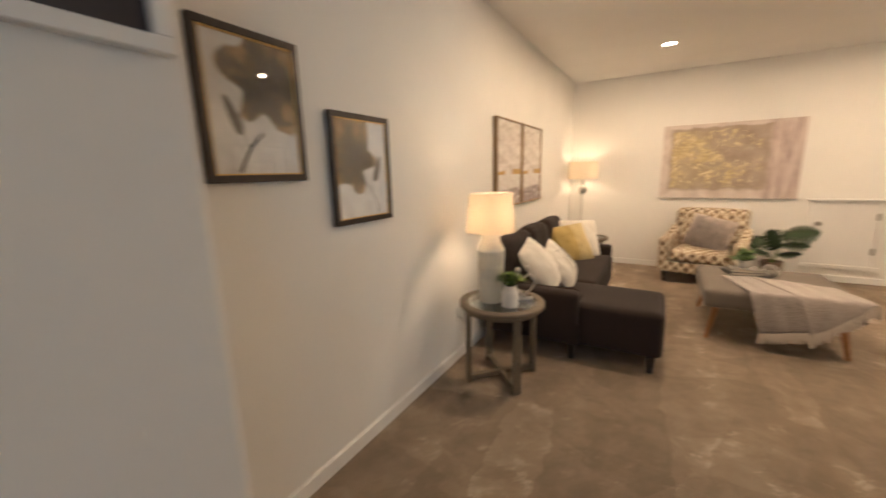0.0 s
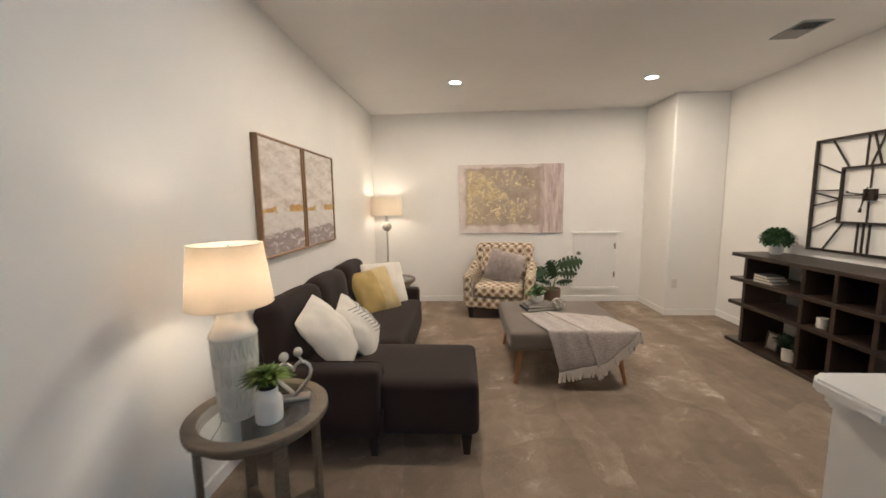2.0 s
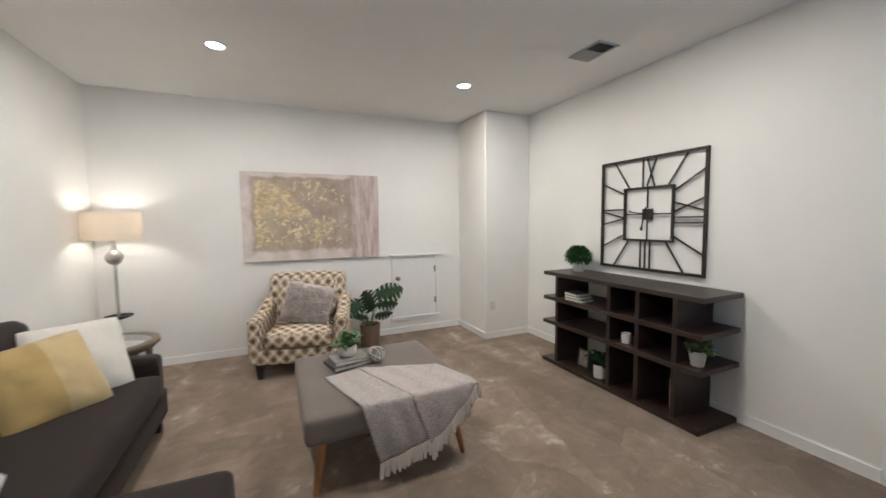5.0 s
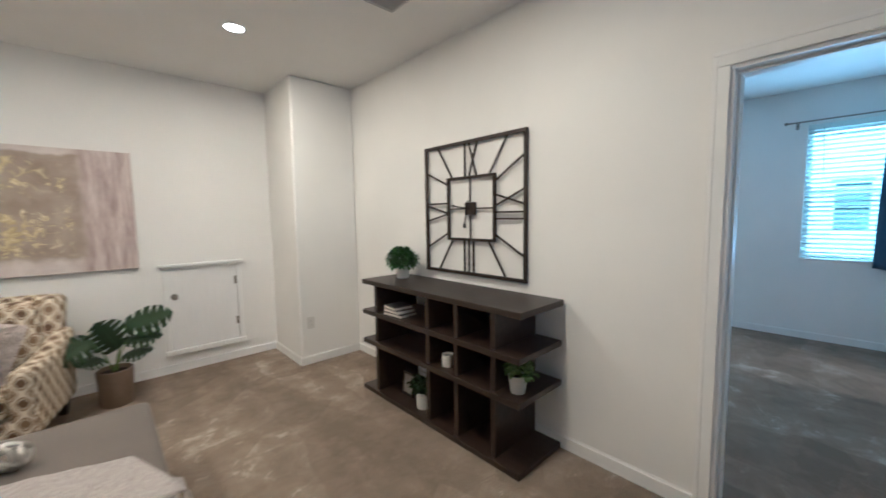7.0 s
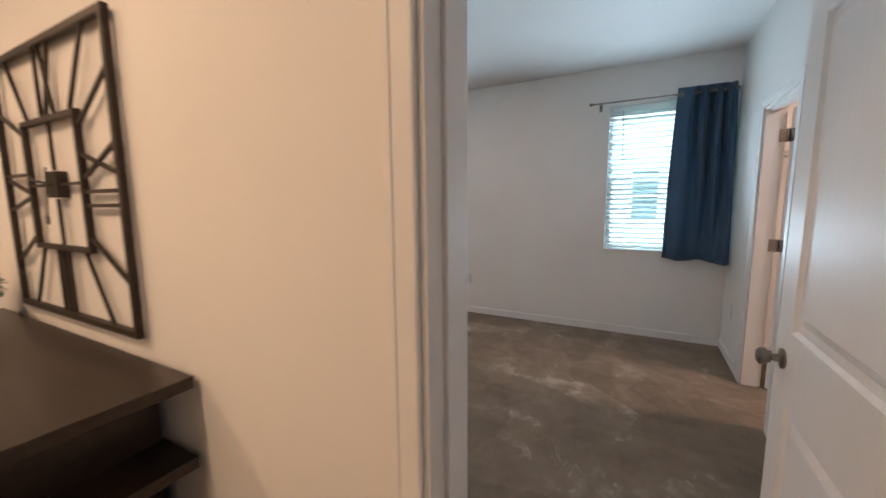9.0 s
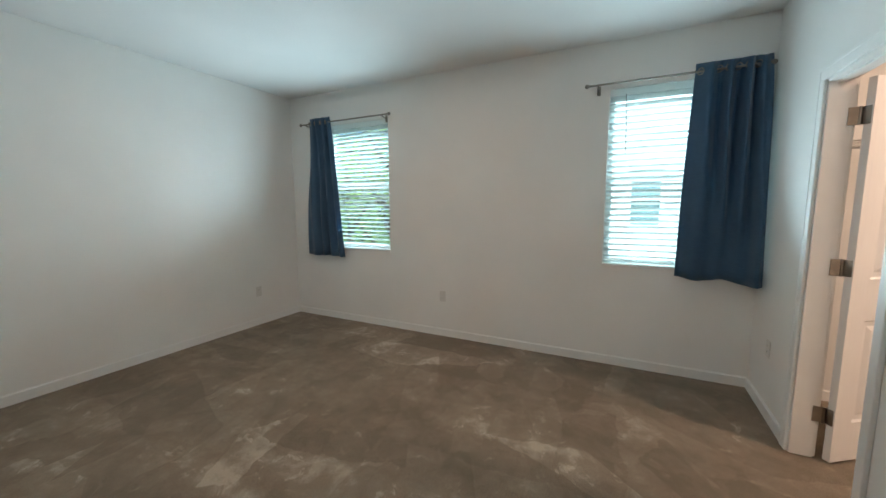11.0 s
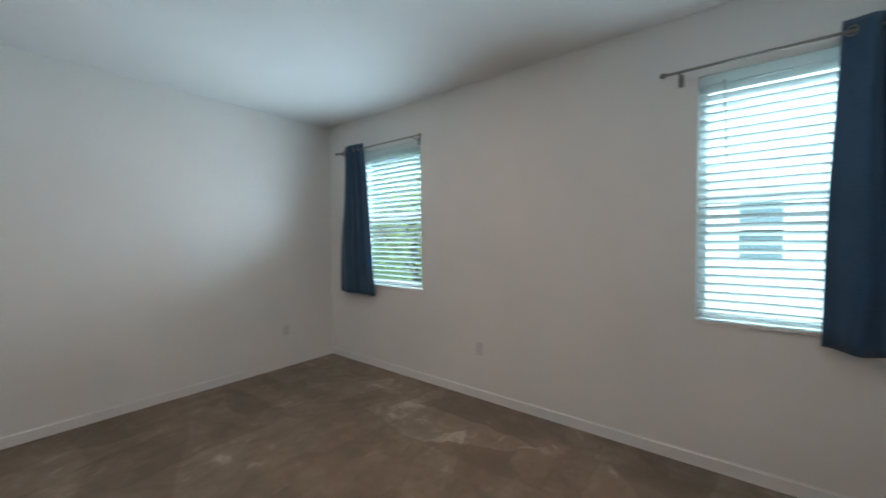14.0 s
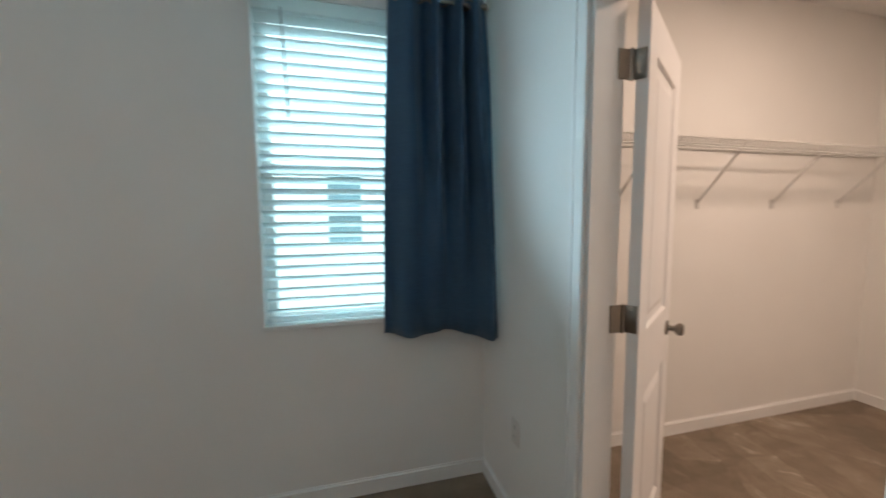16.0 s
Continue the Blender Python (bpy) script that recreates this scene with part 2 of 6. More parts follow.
def landscape_mat():
    """Soft grey clouds, an ochre shore in two blocks, a white shallow and a mauve foot with foam."""
    m, nt, b = node_mat("grey_gold_landscape")
    x, z = art_coords(nt, 0.035, 14)
    cloud = noise_tex(nt, joined(nt, maths(nt, "MULTIPLY", x, 4.5), maths(nt, "MULTIPLY", z, 12.0)), 1.0, 6, 0.66, 0.15)
    fleck = noise_tex(nt, joined(nt, maths(nt, "MULTIPLY", x, 9.0), maths(nt, "MULTIPLY", z, 26.0)), 1.0, 4, 0.6, 0.5)
    col = ramp(nt, cloud, [(0.36, (0.74, 0.70, 0.66)), (0.5, (0.62, 0.575, 0.535)), (0.64, (0.47, 0.41, 0.365))])
    white = ramp(nt, fleck, [(0.4, (0.66, 0.635, 0.61)), (0.62, (0.58, 0.54, 0.51)), (0.72, (0.40, 0.33, 0.27))])
    col = mix(nt, fade(nt, z, -0.085, -0.10), col, white)
    mauve = ramp(nt, fleck, [(0.34, (0.25, 0.205, 0.205)), (0.55, (0.34, 0.29, 0.285)), (0.62, (0.62, 0.585, 0.565))])
    col = mix(nt, fade(nt, maths(nt, "ADD", z, maths(nt, "MULTIPLY", x, -0.05)), -0.225, -0.245), col, mauve)
    side = maths(nt, "MAXIMUM", fade(nt, x, -0.11, -0.125), fade(nt, x, 0.07, 0.085))
    peak = maths(nt, "SUBTRACT", -0.045, maths(nt, "MULTIPLY", maths(nt, "ABSOLUTE", maths(nt, "SUBTRACT", x, 0.2)), 0.07))
    band = maths(nt, "MULTIPLY", fade(nt, z, -0.104, -0.096), fade(nt, maths(nt, "SUBTRACT", z, peak), 0.008, -0.004))
    ochre = ramp(nt, fleck, [(0.35, (0.36, 0.20, 0.045)), (0.65, (0.56, 0.37, 0.12))])
    col = mix(nt, maths(nt, "MULTIPLY", side, band), col, ochre)
    nt.links.new(col, b.inputs["Base Color"])
    b.inputs["Roughness"].default_value = 0.6
    bump(nt, b, fleck, 0.3, 0.003)
    return m


def gilded_mat():
    """Flaked gold leaf on a ragged umber field, inside chalky rose-grey margins with upright streaks."""
    m, nt, b = node_mat("gilded_canvas")
    x, z = art_coords(nt, 0.085, 10)
    v = joined(nt, x, z)
    sx, sz = art_coords(nt, 0.025, 5)
    streak = noise_tex(nt, joined(nt, maths(nt, "MULTIPLY", sx, 17.0), maths(nt, "MULTIPLY", sz, 2.4)), 1.0, 6, 0.7, 0.1)
    chalk = noise_tex(nt, v, 5, 5, 0.6, 0.4)
    rose = ramp(nt, streak, [(0.36, (0.36, 0.275, 0.25)), (0.5, (0.52, 0.43, 0.40)), (0.64, (0.66, 0.58, 0.54))])
    pale = ramp(nt, chalk, [(0.35, (0.54, 0.46, 0.43)), (0.65, (0.70, 0.64, 0.60))])
    col = mix(nt, fade(nt, x, 0.36, 0.44), pale, rose)
    soft_umber = ramp(nt, chalk, [(0.35, (0.31, 0.245, 0.185)), (0.65, (0.44, 0.365, 0.295))])
    inside = maths(nt, "MULTIPLY", maths(nt, "MULTIPLY", fade(nt, x, -0.69, -0.63), fade(nt, x, 0.46, 0.40)), maths(nt, "MULTIPLY", fade(nt, z, -0.41, -0.35), fade(nt, z, 0.46, 0.43)))
    col = mix(nt, inside, col, soft_umber)
    flake = noise_tex(nt, v, 15, 8, 0.72, 0.9)
    patch = noise_tex(nt, v, 3.4, 3, 0.5, 0.3)
    lie = maths(nt, "ADD", maths(nt, "ADD", maths(nt, "MULTIPLY", flake, 0.62), maths(nt, "MULTIPLY", patch, 0.38)), maths(nt, "MULTIPLY", x, -0.055))
    leaf = ramp(nt, flake, [(0.45, (0.44, 0.345, 0.17)), (0.58, (0.64, 0.545, 0.32)), (0.68, (0.80, 0.73, 0.54))])
    core = maths(nt, "MULTIPLY", maths(nt, "MULTIPLY", fade(nt, x, -0.65, -0.61), fade(nt, x, 0.38, 0.33)), maths(nt, "MULTIPLY", fade(nt, z, -0.37, -0.33), fade(nt, z, 0.42, 0.395)))
    wash = maths(nt, "MULTIPLY", maths(nt, "MULTIPLY", core, fade(nt, x, 0.05, -0.55)), 0.5)
    col = mix(nt, wash, col, (0.46, 0.375, 0.22))
    gilt = maths(nt, "MULTIPLY", core, fade(nt, lie, 0.520, 0.534))
    col = mix(nt, gilt, col, leaf)
    nt.links.new(col, b.inputs["Base Color"])
    nt.links.new(maths(nt, "MULTIPLY", gilt, 0.35), b.inputs["Metallic"])
    b.inputs["Roughness"].default_value = 0.5
    bump(nt, b, maths(nt, "ADD", gilt, flake), 0.3, 0.002)
    return m


def flower_mat(name, cx, cz, turn, reach):
    """A washed gold and umber bloom with ragged petals on pale paper."""
    m, nt, b = node_mat(name)
    x, z = art_coords(nt, 0.05, 12)
    dx, dz = maths(nt, "SUBTRACT", x, cx), maths(nt, "SUBTRACT", z, cz)
    r = maths(nt, "SQRT", maths(nt, "ADD", maths(nt, "MULTIPLY", dx, dx), maths(nt, "MULTIPLY", dz, dz)))
    a = maths(nt, "ARCTAN2", dz, dx)
    lobes = maths(nt, "MULTIPLY", maths(nt, "SINE", maths(nt, "ADD", maths(nt, "MULTIPLY", a, 5.0), turn)), 0.034)
    lean_ = maths(nt, "MULTIPLY", maths(nt, "COSINE", maths(nt, "SUBTRACT", a, reach)), 0.055)
    edge = maths(nt, "SUBTRACT", r, maths(nt, "ADD", maths(nt, "ADD", lobes, lean_), 0.172))
    rays = noise_tex(nt, joined(nt, maths(nt, "MULTIPLY", a, 2.6), maths(nt, "MULTIPLY", r, 9.0)), 1.0, 5, 0.6, 0.6)
    wash = noise_tex(nt, joined(nt, x, z), 11, 5, 0.6, 0.5)
    tone = maths(nt, "ADD", maths(nt, "ADD", maths(nt, "MULTIPLY", rays, 0.5), maths(nt, "MULTIPLY", wash, 0.35)), maths(nt, "MULTIPLY", r, 1.35))
    petals = ramp(nt, tone, [(0.44, (0.016, 0.012, 0.008)), (0.53, (0.050, 0.040, 0.022)), (0.60, (0.125, 0.085, 0.038)), (0.68, (0.29, 0.19, 0.085)), (0.77, (0.34, 0.26, 0.155))])
    paper = ramp(nt, wash, [(0.35, (0.62, 0.62, 0.61)), (0.65, (0.50, 0.50, 0.505))])
    col = mix(nt, fade(nt, edge, 0.012, -0.008), paper, petals)
    nt.links.new(col, b.inputs["Base Color"])
    b.inputs["Roughness"].default_value = 0.6
    return m


def leaf_mat(name, lo, hi, rough=0.45):
    m, nt, b = node_mat(name)
    oi = nt.nodes.new("ShaderNodeNewGeometry")
    g = noise_tex(nt, coords(nt), 25, 3)
    t = maths(nt, "ADD", maths(nt, "MULTIPLY", oi.outputs["Random Per Island"], 0.6), maths(nt, "MULTIPLY", g, 0.4))
    nt.links.new(ramp(nt, t, [(0.2, lo), (0.8, hi)]), b.inputs["Base Color"])
    b.inputs["Roughness"].default_value = rough
    b.inputs["Subsurface Weight"].default_value = 0.0
    return m


WALL = wall_mat("wall_paint", (0.80, 0.785, 0.755), 0.10)
CEILING = wall_mat("ceiling_paint", (0.78, 0.77, 0.75), 0.30)
CARPET = carpet_mat()
TRIM = plain("trim_paint", (0.80, 0.79, 0.77), 0.48, vary=0.03, grain=12, relief=0.03)
DOORP = plain("door_paint", (0.80, 0.79, 0.78), 0.48, vary=0.03, grain=60, relief=0.02, stretch=(1, 1, 0.1))
DOORP.node_tree.nodes["Principled BSDF"].inputs["Specular IOR Level"].default_value = 0.3
ESPRESSO = wood_mat("espresso_wood", (0.014, 0.009, 0.0065), (0.040, 0.0265, 0.0185), 0.38, "Y")
GREYWOOD = wood_mat("grey_brown_wood", (0.095, 0.073, 0.050), (0.185, 0.148, 0.102), 0.5, "X", 2)
OAK = wood_mat("honey_wood", (0.28, 0.12, 0.045), (0.46, 0.23, 0.09), 0.4, "Z", 2)
BLACKFOOT = plain("black_lacquer", (0.015, 0.012, 0.011), 0.35, relief=0)
SOFA = plain("charcoal_brown_fabric", (0.0190, 0.0112, 0.0092), 0.95, vary=0.25, grain=320, big=3, relief=0.45, depth=0.002, sheen=0.03)
GREYFAB = plain("grey_taupe_fabric", (0.152, 0.130, 0.110), 0.95, vary=0.14, grain=300, big=3, relief=0.4, depth=0.002, sheen=0.1)
WHITEFAB = plain("ivory_fabric", (0.66, 0.63, 0.57), 0.95, vary=0.06, grain=240, big=9, relief=0.35, depth=0.003, sheen=0.2)
GOLDFAB = plain("mustard_fabric", (0.42, 0.31, 0.10), 0.9, vary=0.12, grain=260, big=7, relief=0.4, depth=0.003, sheen=0.2)
GOLDFAB2 = plain("pale_mustard_fabric", (0.50, 0.40, 0.19), 0.9, vary=0.12, grain=260, big=7, relief=0.4, depth=0.003, sheen=0.2)
FURFAB = plain("shaggy_grey_fur", (0.58, 0.51, 0.47), 0.95, vary=0.4, grain=70, big=12, relief=0.9, depth=0.02, sheen=0.3)
STITCH = plain("charcoal_thread", (0.08, 0.07, 0.065), 0.9, relief=0)
CERAMIC = plain("glazed_white_ceramic", (0.74, 0.70, 0.62), 0.18, vary=0.05, grain=8, relief=0.04, coat=0.4)
CERAMIC_G = plain("glazed_grey_ceramic", (0.70, 0.665, 0.57), 0.25, vary=0.1, grain=14, relief=0.06, coat=0.2)
POTWHITE = plain("white_ceramic", (0.78, 0.76, 0.72), 0.4, vary=0.04, grain=20, relief=0.05)
SOIL = plain("dark_soil", (0.02, 0.015, 0.01), 0.95, vary=0.4, grain=90, relief=0.9, depth=0.01)
SILVER = plain("brushed_silver", (0.55, 0.53, 0.50), 0.3, 1.0, vary=0.08, grain=50, relief=0.05)
NICKEL = plain("satin_nickel", (0.27, 0.245, 0.215), 0.3, 1.0, vary=0.08, grain=50, relief=0.03)
IRON = plain("dark_bronze_iron", (0.042, 0.031, 0.024), 0.5, 0.5, vary=0.25, grain=60, relief=0.2)
SHADE = shade_mat("linen_shade", (0.80, 0.73, 0.62), 0.5)
SHADE2 = shade_mat("beige_shade", (0.80, 0.74, 0.64), 0.45)
GLASS = glass_mat("clear_glass")
PANE = glass_mat("low_e_glass", (0.80, 0.96, 0.97))
TABLEGLASS = glass_mat("table_glass", (0.80, 0.86, 0.85))
TABLEGLASS.node_tree.nodes["Principled BSDF"].inputs["IOR"].default_value = 1.75
PLASTIC = plain("white_plastic", (0.78, 0.77, 0.74), 0.35, vary=0.02, relief=0)
OUTLETP = plain("almond_plastic", (0.67, 0.65, 0.61), 0.35, vary=0.03, relief=0)
# Near black: the lamp cord, and shade in outlet slots and the vent.
DARKSLOT = plain("dark_slot", (0.03, 0.03, 0.03), 0.6, relief=0)
VENTGREY = plain("vent_grey", (0.42, 0.42, 0.42), 0.5, vary=0.05, relief=0.02)
TRELLIS = trellis_mat()
BLIND = shade_mat("blind_slat", (0.88, 0.91, 0.90), 0.68)
CURTAIN = linen_mat()
LIT = glow_mat("lamp_lens", (1.0, 0.80, 0.55), 14.0)
LIT_ORANGE = glow_mat("bedroom_lamp_lens", (1.0, 0.22, 0.05), 1.5)
FOLIAGE = leaf_mat("bright_leaf", (0.035, 0.085, 0.012), (0.19, 0.28, 0.045))
MONSTERA = leaf_mat("monstera_leaf", (0.006, 0.020, 0.004), (0.020, 0.052, 0.011), 0.62)
BOXWOOD = leaf_mat("boxwood_leaf", (0.012, 0.05, 0.010), (0.06, 0.15, 0.03))

# ---- building blocks ----
def finish(name, bm, material, smooth=False):
    uv = bm.loops.layers.uv.verify()
    bm.normal_update()
    for f in bm.faces:
        n = f.normal
        ax = max(range(3), key=lambda i: abs(n[i]))
        for lp in f.loops:
            c = lp.vert.co
            lp[uv].uv = (c.y, c.z) if ax == 0 else (c.x, c.z) if ax == 1 else (c.x, c.y)
        f.smooth = smooth
    me = bpy.data.meshes.new(name)
    bm.to_mesh(me)
    bm.free()
    if smooth:
        me.set_sharp_from_angle(angle=radians(50))
    if material:
        me.materials.append(material)
    return me


def part(name, bm, material, parent, label="", smooth=False):
    ob = new(name, finish(name, bm, material, smooth))
    ob.parent = parent
    if label:
        ob["label"] = label
    return ob


def thing(name, label, category, place=(0, 0, 0), turn=0, group=""):
    ob = new(name)
    ob.empty_display_size = 0.1
    ob.matrix_world = pose(*place, 0, 0, turn)
    return tagged(ob, label, category, group)


def solo(name, bm, material, label, category, group="", smooth=False, kind="", place=None, turn=0):
    ob = new(name, finish(name, bm, material, smooth))
    if place:
        ob.matrix_world = pose(*place, 0, 0, turn)
    return tagged(ob, label, category, group, kind)


def box(x0, x1, y0, y1, z0, z1, bevel=0.0, seg=2, bm=None):
    own = bm is None
    if own:
        bm = bmesh.new()
    v = [bm.verts.new(p) for p in ((x0, y0, z0), (x1, y0, z0), (x1, y1, z0), (x0, y1, z0), (x0, y0, z1), (x1, y0, z1), (x1, y1, z1), (x0, y1, z1))]
    fs = [bm.faces.new([v[i] for i in q]) for q in ((3, 2, 1, 0), (4, 5, 6, 7), (0, 1, 5, 4), (1, 2, 6, 5), (2, 3, 7, 6), (3, 0, 4, 7))]
    if bevel:
        es = {e for f in fs for e in f.edges}
        bmesh.ops.bevel(bm, geom=list(es), offset=bevel, segments=seg, affect="EDGES", profile=0.5)
    return bm


def soft(w, d, h, r, n=10, crown=0.0, wob=0.0, seed=0.0):
    """An upholstered block, centred at its base: rounded by r, its top crowned, slightly uneven."""
    bm = bmesh.new()
    half = Vector((w / 2, d / 2, h / 2))
    cuts = [-1, -0.97, -0.9] + [-0.8 + 1.6 * i / (n - 1) for i in range(n)] + [0.9, 0.97, 1]
    made = {}

    def put(p):
        key = tuple(round(c, 4) for c in p)
        if key in made:
            return made[key]
        q = Vector([p[i] * half[i] for i in range(3)])
        core = Vector([max(-half[i] + r, min(half[i] - r, q[i])) for i in range(3)])
        way = q - core
        if way.length > 1e-9:
            q = core + way.normalized() * min(r, max(way.length, r) if way.length > r * 0.999 else way.length)
        q.z += crown * max(0, p[2]) * (1 - p[0] ** 2) * (1 - p[1] ** 2)
        if wob:
            q += Vector(noise.noise_vector(q * 5 + Vector((seed, seed, 0)))) * wob
        made[key] = bm.verts.new((q.x, q.y, q.z + half.z))
        return made[key]

    m = len(cuts)
    for ax in range(3):
        for side in (-1, 1):
            b, c = (ax + 1) % 3, (ax + 2) % 3
            for i in range(m - 1):
                for j in range(m - 1):
                    quad = []
                    for s, t in ((i, j), (i + 1, j), (i + 1, j + 1), (i, j + 1)):
                        p = [0, 0, 0]
                        p[ax], p[b], p[c] = side, cuts[s], cuts[t]
                        quad.append(put(p))
                    if len(set(quad)) == 4:
                        bm.faces.new(quad if side > 0 else quad[::-1])
    return bm


def moved(bm, m):
    bmesh.ops.transform(bm, matrix=m, verts=bm.verts)
    return bm


def lathe(profile, n=32, centre=(0, 0, 0), flute=0, depth=0.0):
    bm = bmesh.new()
    rings = []
    for r, z in profile:
        ring = []
        for i in range(n):
            a = 2 * math.pi * i / n
            k = r * (1 + depth * math.cos(flute * a)) if flute else r
            ring.append(bm.verts.new((centre[0] + k * math.cos(a), centre[1] + k * math.sin(a), centre[2] + z)))
        rings.append(ring)
    for p, q in zip(rings, rings[1:]):
        for i in range(n):
            bm.faces.new((p[i], p[(i + 1) % n], q[(i + 1) % n], q[i]))
    closed = profile[0] == profile[-1]
    if profile[0][0] > 1e-4 and not closed:
        bm.faces.new(rings[0][::-1])
    if profile[-1][0] > 1e-4 and not closed:
        bm.faces.new(rings[-1])
    return bm


def tube(points, radius, n=10, bm=None, flat=1.0):
    """A round bar along points; radius may be a list."""
    if bm is None:
        bm = bmesh.new()
    pts = [Vector(p) for p in points]
    rs = radius if isinstance(radius, (list, tuple)) else [radius] * len(pts)
    rings, up = [], None
    for i, p in enumerate(pts):
        way = (pts[min(i + 1, len(pts) - 1)] - pts[max(i - 1, 0)]).normalized()
        if up is None:
            up = way.orthogonal().normalized()
        up = (up - way * up.dot(way)).normalized()
        side = way.cross(up)
        rings.append([bm.verts.new(p + rs[i] * (math.cos(2 * math.pi * k / n) * up + flat * math.sin(2 * math.pi * k / n) * side)) for k in range(n)])
    for a, b in zip(rings, rings[1:]):
        for k in range(n):
            bm.faces.new((a[k], a[(k + 1) % n], b[(k + 1) % n], b[k]))
    bm.faces.new(rings[0][::-1])
    bm.faces.new(rings[-1])
    return bm


def puff(u, v, d, seed, s):
    """How far a cushion's face stands out at u, v, with its dents and creases."""
    t = d / 2 * (max(0, 1 - abs(u) ** 2.2) * max(0, 1 - abs(v) ** 2.2)) ** 0.6
    return t + 0.012 * noise.noise(Vector((u * 2.5 + seed, v * 2.5, s))) + 0.006 * noise.noise(Vector((u * 3 + seed, v * 9 + 2 * u, s + 4)))


def pillow(w, h, d, seed=0, n=22):
    """A cushion standing in the x-z plane, centred, fat in y, with pinched corners and creases."""
    bm = bmesh.new()
    grid = {}
    for s in (-1, 1):
        for i in range(n + 1):
            for j in range(n + 1):
                u, v = 2 * i / n - 1, 2 * j / n - 1
                edge = i in (0, n) or j in (0, n)
                if edge and s == 1:
                    grid[s, i, j] = grid[-1, i, j]
                    continue
                x = u * w / 2 * (1 - 0.045 * (1 - v * v) - 0.05 * u ** 4 * v ** 4)
                z = v * h / 2 * (1 - 0.045 * (1 - u * u) - 0.05 * u ** 4 * v ** 4)
                t = 0 if edge else puff(u, v, d, seed, s)
                grid[s, i, j] = bm.verts.new((x, s * t, z))
    for s in (-1, 1):
        for i in range(n):
            for j in range(n):
                q = [grid[s, i, j], grid[s, i + 1, j], grid[s, i + 1, j + 1], grid[s, i, j + 1]]
                bm.faces.new(q if s < 0 else q[::-1])
    return bm


def lean(x, y, z, tilt, turn, roll=0):
    """Pose of a cushion: its lowest edge near z, leaning back by tilt and turned."""
    return pose(x, y, z, 0, 0, turn) @ pose(0, 0, 0, tilt, 0, 0) @ pose(0, 0, 0, 0, roll, 0)


# ---- structure ----
def structure(name, bm, material, label, category, smooth=False):
    return solo(name, bm, material, label, category, kind="structure", smooth=smooth)


LX, NY, EX, BX = -1.315, 6.33, 3.22, 3.40      # lounge west, north, east faces; bedroom west face
BN, WX, CY = 6.14, 6.965, 1.345               # bedroom north, window and closet faces
SY, KY = -1.6, -1.65                          # lounge south and closet south faces
D0, D1, DH = 1.642, 2.455, 2.055                 # bedroom doorway
K0, K1 = 5.43, 6.125                           # closet doorway
W1, W2, WZ0, WZ1 = (4.655, 5.57), (1.48, 2.42), 0.905, 2.365
TH = 0.12
CT = 0.105                                     # closet wall
HX0, HY0 = -0.66, 0.345                        # hall wall face and its end

structure("floor", box(LX - TH, WX + 0.14, SY - TH, NY + TH, -0.12, 0), CARPET, "taupe cut-pile carpet with brushed light and dark patches", "carpet")
structure("ceiling", box(LX - TH, WX + 0.14, SY - TH, NY + TH, CEIL, CEIL + 0.12), CEILING, "off-white textured ceiling", "ceiling")
structure("wall_west", box(LX - TH, LX, SY, NY, 0, CEIL), WALL, "warm white painted wall", "wall")
structure("wall_north", box(LX - TH, EX, NY, NY + TH, 0, CEIL), WALL, "warm white painted wall", "wall")
bm = box(LX - TH, 1.0, SY - TH, SY, 0, CEIL)
box(1.0, 2.1, SY - TH, SY, 0, 1.0, bm=bm)
box(1.0, 2.1, SY - TH, SY, 2.2, CEIL, bm=bm)
box(2.1, EX, SY - TH, SY, 0, CEIL, bm=bm)
structure("wall_south", bm, WALL, "warm white painted wall with an assumed stair window", "wall")
structure("wall_hall", box(LX, HX0, SY, HY0, 0, CEIL, 0.012, 3), WALL, "white painted hall wall that ends at an outer corner", "wall")
structure("wall_corner", box(2.58, EX, 5.62, NY, 0, CEIL, 0.02, 5), WALL, "warm white boxed-out wall corner", "wall")


def wall_along_y(x0, x1, y0, y1, holes):
    """A wall between two x faces with openings (y0, y1, z0, z1), as one joined mesh."""
    bm = bmesh.new()
    at = y0
    for a, b, z0, z1 in sorted(holes):
        box(x0, x1, at, a, 0, CEIL, bm=bm)
        if z0 > 0:
            box(x0, x1, a, b, 0, z0, bm=bm)
        box(x0, x1, a, b, z1, CEIL, bm=bm)
        at = b
    box(x0, x1, at, y1, 0, CEIL, bm=bm)
    return bm


structure("wall_east", wall_along_y(EX, BX, SY - TH, NY + TH, [(D0, D1, 0, DH)]), WALL, "warm white painted wall with a doorway", "wall")
structure("wall_window", wall_along_y(WX, WX + 0.14, KY - TH, BN + TH, [(*W1, WZ0, WZ1), (*W2, WZ0, WZ1)]), WALL, "white painted outer wall with two windows", "wall")
structure("wall_bedroom_north", box(BX, WX, BN, BN + TH, 0, CEIL), WALL, "white painted bedroom wall", "wall")
bm = box(BX, K0, CY - CT, CY, 0, CEIL)
box(K0, K1, CY - CT, CY, DH, CEIL, bm=bm)
box(K1, WX, CY - CT, CY, 0, CEIL, bm=bm)
structure("wall_closet", bm, WALL, "white painted wall with the closet doorway", "wall")
structure("wall_closet_south", box(4.0, WX, KY - TH, KY, 0, CEIL), WALL, "white painted closet wall", "wall")
structure("wall_closet_west", box(3.98, 4.1, KY, CY - CT, 0, CEIL), WALL, "white painted closet wall", "wall")


